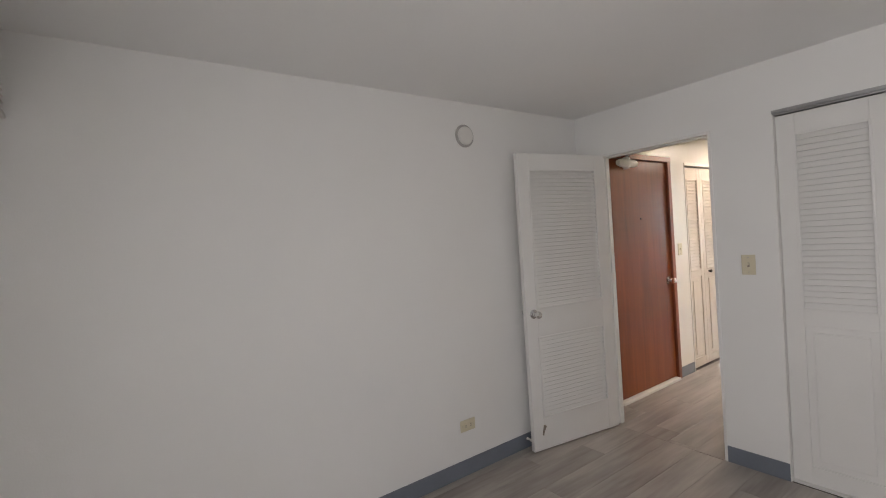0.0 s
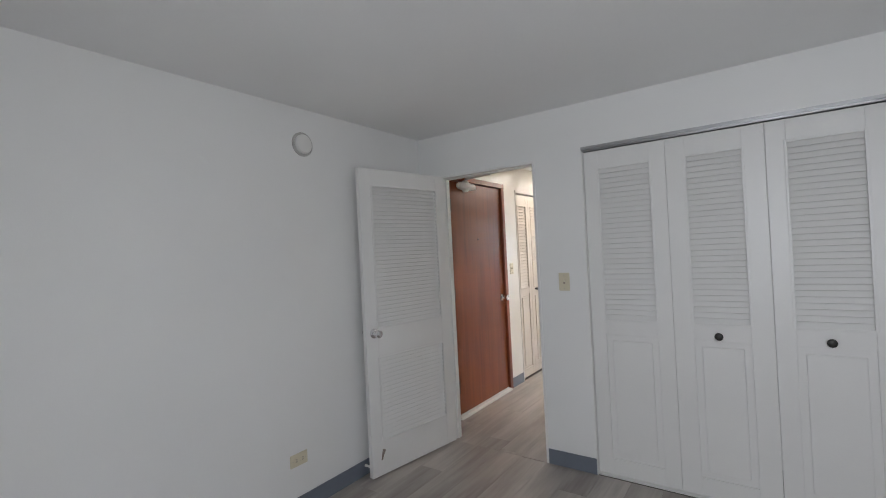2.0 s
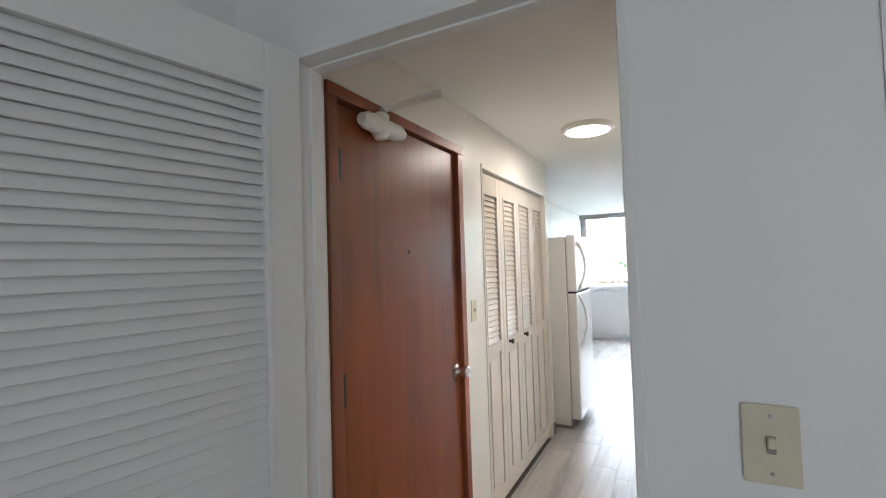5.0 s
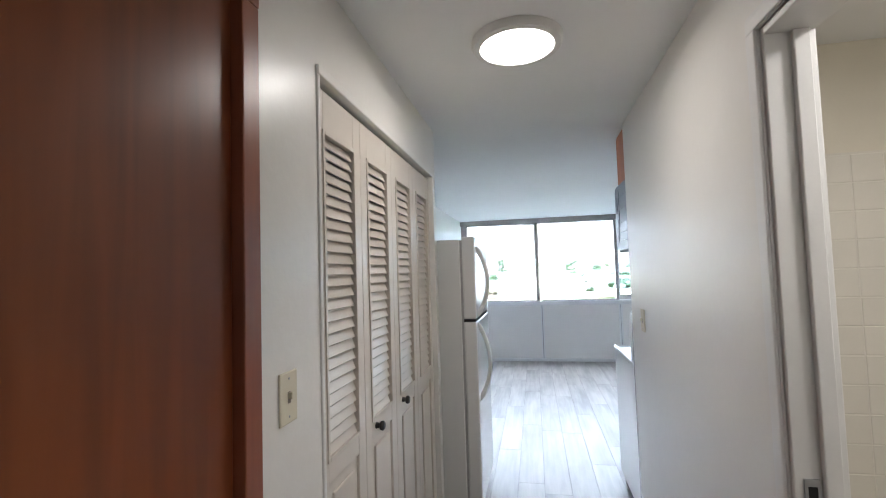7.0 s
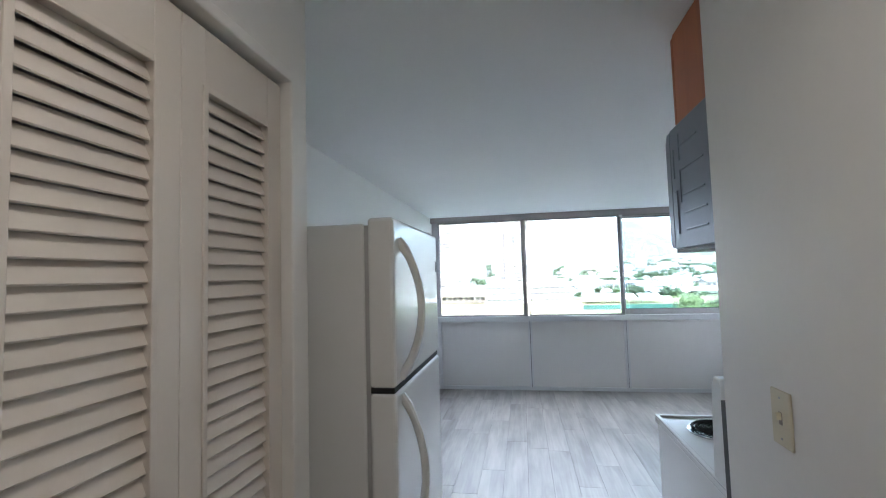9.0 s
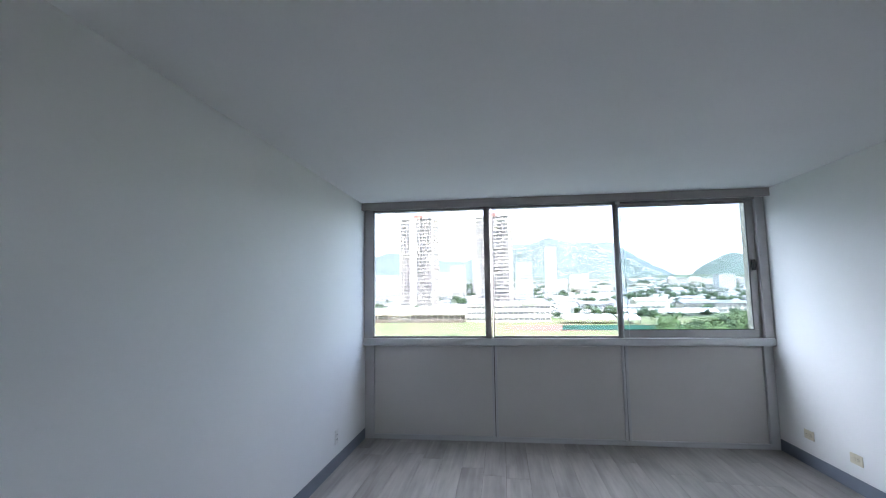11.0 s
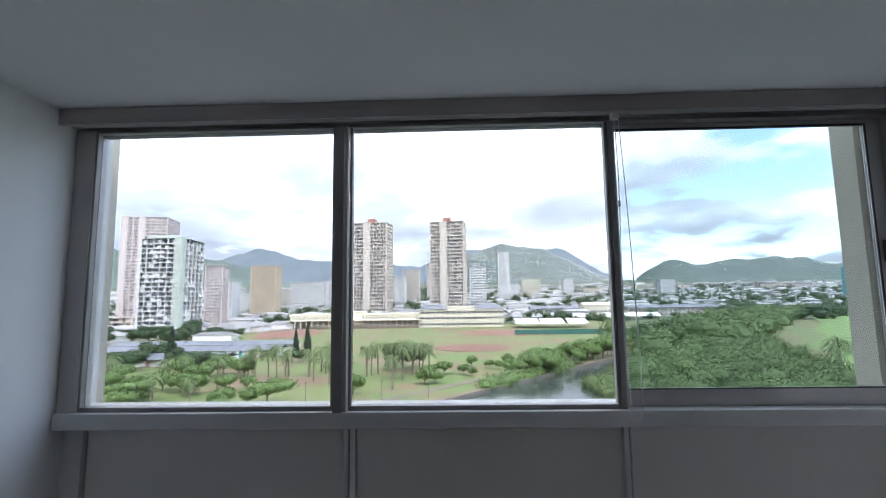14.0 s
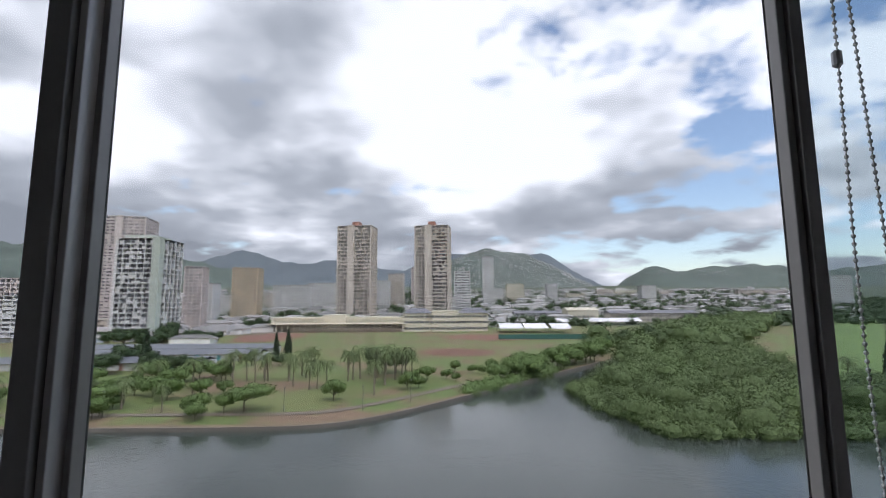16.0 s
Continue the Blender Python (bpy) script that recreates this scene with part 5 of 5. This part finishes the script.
tower("twin_tower", -102, 565, 43, 26, 95, -8, M_BEIGE, "tall beige apartment tower with a blank core and red penthouse", 10, 4.3, 0.32, (3, 4), 1.7, M_BRICKR, 1.45)
tower("twin_tower", -8, 565, 42, 26, 95, -8, M_BEIGE, "tall beige apartment tower with a blank core and red penthouse", 10, 4.3, 0.32, (3, 4), 1.7, M_BRICKR, 1.45)
green = tower("green_tower", -211.5, 337.5, 31, 29, 47, 0, M_WHITE, "pale apartment slab with glazed balconies and green end strips", 6, 3.3, 0.35, (5,), 1.6, None, 0.8)
Build().box(10.6, -14.95, 0, 15.8, -14.7, 70.5).box(15.66, -14.7, 0, 15.8, -9.5, 70.5).made("end_strip", M_GREEN, green, "pale green vertical strip at the corner")
Build().box(-12, -11, 70, 9, 10, 72.6).made("roof_plant", M_GREEN, green, "green rooftop plant room")
tower("beige_tower", -300, 440, 40, 30, 83, 12, M_PINK, "tall pinkish concrete tower with vertical fins", 8, 3.0, 0.9, (0, 3), 0.9, None, 1.5)
tower("pink_tower", -232, 440, 16, 16, 36, 8, M_PINK, "slim pinkish apartment tower", 4, 3.0, 0.6, (), 0.6, None, 1.2)
tower("white_block", -264, 520, 24, 18, 24, 0, M_WHITE, "white mid-rise apartment block", 6, 3.4, 0.9, (), 0.6, None, 1.8)
tower("tan_tower", -251, 600, 31, 24, 47, 4, M_TAN, "tan apartment tower with vertical fins", 7, 3.0, 1.4, (), 0.6, None, 0.9)
tower("white_tower", 95, 900, 20, 18, 91, 0, M_WHITE, "slim white far tower", 5, 4.2, 0.9, (), 0.5, None, 2.2)
tower("lattice_block", -310, 345, 52, 20, 20, 6, M_PINK, "pinkish concrete parking block with open bays", 14, 3.2, 0.8, (), 1.4, None, 1.0)
tower("parking_deck", -297, 380, 67, 22, -11, 2, M_BEIGE, "long low beige parking deck with open storeys", 12, 3.6, 0.5, (), 2.0, None, 1.5)
tower("white_block", -296, 312, 46, 16, 7, 4, M_WHITE, "white balcony apartment block", 8, 2.8, 0.5, (4,), 0.9, None, 1.2)
for x, y, w, top, m_ in ((-244, 760, 57, 31, M_WHITE), (-203, 800, 49, 36, M_WHITE), (-107, 850, 27, 42, M_WHITE), (-86, 900, 29, 58, M_BEIGE), (-53, 950, 13, 73, M_PINK), (34, 700, 23, 48, M_WHITE), (164, 1000, 37, 41, M_CREAM), (244, 1000, 21, 41, M_WHITE), (115, 960, 30, 30, M_WHITE),
                         (470, 1300, 46, 36, M_BEIGE), (535, 1320, 60, 34, M_CREAM), (454, 1000, 33, 36, M_WHITE), (591, 1200, 40, 30, M_BEIGE), (690, 1300, 60, 22, M_WHITE), (815, 1200, 62, 30, M_BEIGE), (890, 1210, 52, 28, M_PINK), (980, 1250, 50, 18, M_WHITE), (340, 1150, 44, 22, M_CREAM), (-330, 700, 60, 12, M_WHITE), (-290, 820, 40, 20, M_BEIGE), (-420, 620, 50, 10, M_WHITE)):
    tower("far_block", x, y, w, 20, top, rt.uniform(-8, 8), m_, "far apartment block above the treetops", max(4, int(w / 4.5)), 3.8, 1.0, (), 0.5, None, 1.8)
tower("teal_hotel", 720, 830, 44, 24, 46, -18, M_WHITE, "far white hotel with a teal end wall", 9, 4.0, 1.2, (), 0.6, None, 2.0)
tagged(new("teal_wall", Build().box(0, -1, 0, 8, 14, 70).data("teal_wall", M_TEAL)), "teal painted end block of the far hotel", "building").location = (692, 822, GZ)

# school beyond the field
sc = thing("school_building", pose(-84, 388, GZ), "long cream two-storey school front with an arcade and arches", "building")
Build().box(-56, 0, 0, 55, 16, 11).made("wall", M_CREAM, sc)
Build().box(-57, -7, 6.4, 56, 0, 7.0).made("canopy", M_CREAM, sc)
Build().box(-57, -0.6, 10.6, 56, 17, 12).made("parapet", M_CREAM, sc)
Build().box(-40, -9, 0, 54, -6.5, 2.0).box(-40, -6.5, 0, 54, -4.5, 3.0).made("grandstand", M_PATH, sc, "grey concrete grandstand steps")
pw = Build().box(-3, -0.05, 7.6, -2, 0.02, 9.4).data("window", M_PANES)
for i in range(38):
    shared("window", pw, sc, (-50 + i * 2.8, 0, 0))
cm = Build().box(-0.3, -6.8, 0, 0.3, -6.2, 6.4).data("column", M_CREAM)
for i in range(24):
    shared("column", cm, sc, (-54 + i * 4.7, 0, 0))
# Dark sheet on the cream wall: the arcade's shade put into colour.
Build().box(-56, -0.04, 0.5, 55, 0.0, 6.2).made("painted_arcade_shade", mat("arcade_shade_paint", (0.30, 0.27, 0.22), 0.9, 0.1), sc)
Build().box(-12, -2, 0, 6, 17, 14).made("gate_wall", M_CREAM, sc)
s2 = thing("school_building", pose(5, 384, GZ), "cream three-storey school wing with grey hipped roofs", "building")
Build().box(-35, 0, 0, 35, 18, 15).made("wall", M_CREAM, s2)
Build().box(-11, -1.2, 0, 11, 19, 17).made("middle_wall", M_CREAM, s2)
for x0, x1 in ((-36, -11), (11, 36)):
    b = Build()
    b.v = [(x0, -1, 15), (x1, -1, 15), (x1, 19, 15), (x0, 19, 15), (x0 + 6, 9, 19), (x1 - 6, 9, 19)]
    b.f = [(0, 1, 5, 4), (1, 2, 5), (2, 3, 4, 5), (3, 0, 4), (3, 2, 1, 0)]
    b.made("roof", M_ROOF, s2, "grey hipped roof")
wm = Build().box(-1.75, -0.06, -0.85, 1.75, 0.02, 0.85).data("window", M_PANES)
for z in (2.6, 7.6, 12.2):
    for i in range(16):
        x = -32.5 + i * 4.33
        shared("window", wm, s2, (x, -1.2 if abs(x) < 11 else 0, z))

# low buildings with panelled roofs in the park
for x, y, w, d, hh in ((-123, 178, 78, 10, 3.4), (-116, 204, 84, 9, 3.5), (-122, 228, 90, 9, 3.6)):
    lb = thing("low_school_wing", pose(x, y, GZ), "long low pavilion with a blue-grey solar roof", "building", "low pavilions")
    Build().box(-w / 2, -d / 2, 0, w / 2, d / 2, hh - 0.6).made("wall", M_WHITE, lb)
    rf = Build()
    n = int(w / 6)
    for i in range(n):
        a = -w / 2 + i * w / n
        rf.prism([(-d / 2 - 1, hh - 0.7), (0, hh + 1.0), (d / 2 + 1, hh - 0.7), (0, hh + 0.8)], 0, a, a + w / n - 0.25)
    rf.made("roof", M_SOLAR, lb)
    for i in range(int(w / 9)):
        Build().box(-w / 2 + 3 + i * 9, -d / 2 - 0.05, 0.1, -w / 2 + 4.4 + i * 9, -d / 2, 2.4).made("door", M_BRICKR if i % 3 == 2 else M_TEAL, lb)

# low halls behind the tents
for x, y, w, d, hh, m_, label in ((158, 520, 34, 24, 16, M_CREAM, "cream school hall with a shallow roof"), (246, 540, 100, 22, 12, M_BEIGE, "long low school wing with a grey roof"), (120, 560, 60, 20, 12, M_WHITE, "low white school wing with a grey roof"), (300, 600, 60, 22, 11, M_BEIGE, "long low school wing with a grey roof")):
    hl = thing("school_hall", pose(x, y, GZ), label, "building", "school halls")
    Build().box(-w / 2, -d / 2, 0, w / 2, d / 2, hh - 1.5).made("wall", m_, hl)
    Build().prism([(-d / 2 - 1.2, hh - 1.5), (0, hh + 1.5), (d / 2 + 1.2, hh - 1.5)], 0, -w / 2 - 1, w / 2 + 1).made("roof", M_CREAM if w < 40 else M_ROOF, hl)
    wn_ = Build().box(-1.5, -0.1, 0, 1.5, 0.05, 2.2).data("window", M_PANES)
    for zz in (2.0, 6.6):
        for k in range(int(w / 5)):
            shared("window", wn_, hl, (-w / 2 + 2.5 + k * 5, -d / 2, zz))

# tents, fences, lamps
for x, y, w, d in ((56, 372, 18, 26), (75, 370, 18, 26), (94, 368, 15, 26), (112, 470, 46, 14), (178, 480, 58, 16)):
    t = thing("event_tent", pose(x, y, GZ), "white peaked event tent on the field", "tent", "event tents")
    Build().prism([(-d / 2, 3.6), (0, 7.0), (d / 2, 3.6), (0, 6.7)], 0, -w / 2, w / 2).made("roof", M_TENT, t)
    for sx in (-1, 1):
        for sy in (-1, 1):
            Build().box(sx * w * 0.48 - 0.15, sy * d * 0.47 - 0.15, 0, sx * w * 0.48 + 0.15, sy * d * 0.47 + 0.15, 3.7).made("pole", M_POLE, t)
fn = thing("field_fence", pose(60, 300, GZ), "green mesh fence along the playing field", "fence")
Build().box(-22, 0, 0, 60, 0.1, 3.2).made("mesh_panel", mat("fence_green", (0.05, 0.15, 0.12), 0.9, 0.2, 1), fn)
for x, y in ((-33, 109), (-16, 110), (-6, 118), (-70, 106), (-96, 106)):
    lp = thing("street_lamp", pose(x, y, GZ), "thin grey lamp post on the promenade", "street lamp", "promenade lamps")
    Build().tube([(0, 0, 0), (0, 0, 5.0)], [0.09, 0.05], 8).made("post", M_POLE, lp)
    Build().lathe((0, 0, 5.0), (0, 0, 1), [(0, 0.12), (0.25, 0.2), (0.45, 0.12), (0.5, 0.03)], 10).made("lantern", M_POLE, lp)


# ---- far district ----
def district(name, places, label):
    b, rf = Build(), Build()
    for x, y, z, w, d, h, rot in places:
        c, s = math.cos(rot), math.sin(rot)
        k = len(b.v)
        for zz in (0, h):
            for p, q in ((-w, -d), (w, -d), (w, d), (-w, d)):
                b.v.append((x + p * c - q * s, y + p * s + q * c, z + zz))
        b.f += [(k, k + 1, k + 5, k + 4), (k + 1, k + 2, k + 6, k + 5), (k + 2, k + 3, k + 7, k + 6), (k + 3, k, k + 4, k + 7)]
        m = len(rf.v)
        e = 1.12
        for p, q, zz in ((-w * e, -d * e, h), (w * e, -d * e, h), (w * e, d * e, h), (-w * e, d * e, h), (-w * 0.6, 0, h + d * 0.45), (w * 0.6, 0, h + d * 0.45)):
            rf.v.append((x + p * c - q * s, y + p * s + q * c, z + zz))
        rf.f += [(m, m + 1, m + 5, m + 4), (m + 1, m + 2, m + 5), (m + 2, m + 3, m + 4, m + 5), (m + 3, m, m + 4)]
    ob = tagged(b.made(name, M_CITY), label, "houses", kind="stuff")
    tagged(rf.made("house_roofs", M_CITYR, ob), kind="stuff")


M_CITYR = mat("district_roofs", (0.30, 0.29, 0.285), 0.9, 0.6, 0.02, 0.0, 0.5, island=2.5)
rd = random.Random(99)
flat_ = []
for _ in range(2400):
    y = rd.uniform(440, 1750)
    x = rd.uniform(-0.95, 0.9) * y
    if y < 620 and x > 0.28 * y:
        continue
    big = rd.random() < 0.15
    flat_.append((x, y, rise(y) - 1, rd.uniform(4, 7) * (2.6 if big else 1), rd.uniform(4, 7), rd.uniform(3, 7) * (1.6 if big else 1), rd.uniform(-0.5, 0.5)))
for _ in range(60):
    flat_.append((rd.uniform(-360, -140), rd.uniform(258, 420), GZ, rd.uniform(4, 11), rd.uniform(4, 7), rd.uniform(2.5, 4.5), rd.uniform(-0.2, 0.2)))
district("district_houses", flat_, "low houses of the district below the hills")
slope = []
for b_, cnt in ((rid0, 2600), (rid, 5200), (rid2, 3600)):
    for _ in range(cnt):
        k, u = rd.randrange(len(b_.v) - 110), rd.random()
        v = [p * (1 - u) + q * u for p, q in zip(b_.v[k], b_.v[k + 110])]
        if b_ is rid0 and v[2] > 120:
            continue
        if b_ is rid2 and rd.random() < 0.55 and v[1] < 2300:
            continue
        slope.append((v[0] + rd.uniform(-18, 18), v[1], v[2] - 3, rd.uniform(2.0, 4.2), rd.uniform(2.0, 3.6), rd.uniform(2.5, 5), rd.uniform(-0.4, 0.4)))
district("hillside_houses", slope, "small houses crowding the hillside")
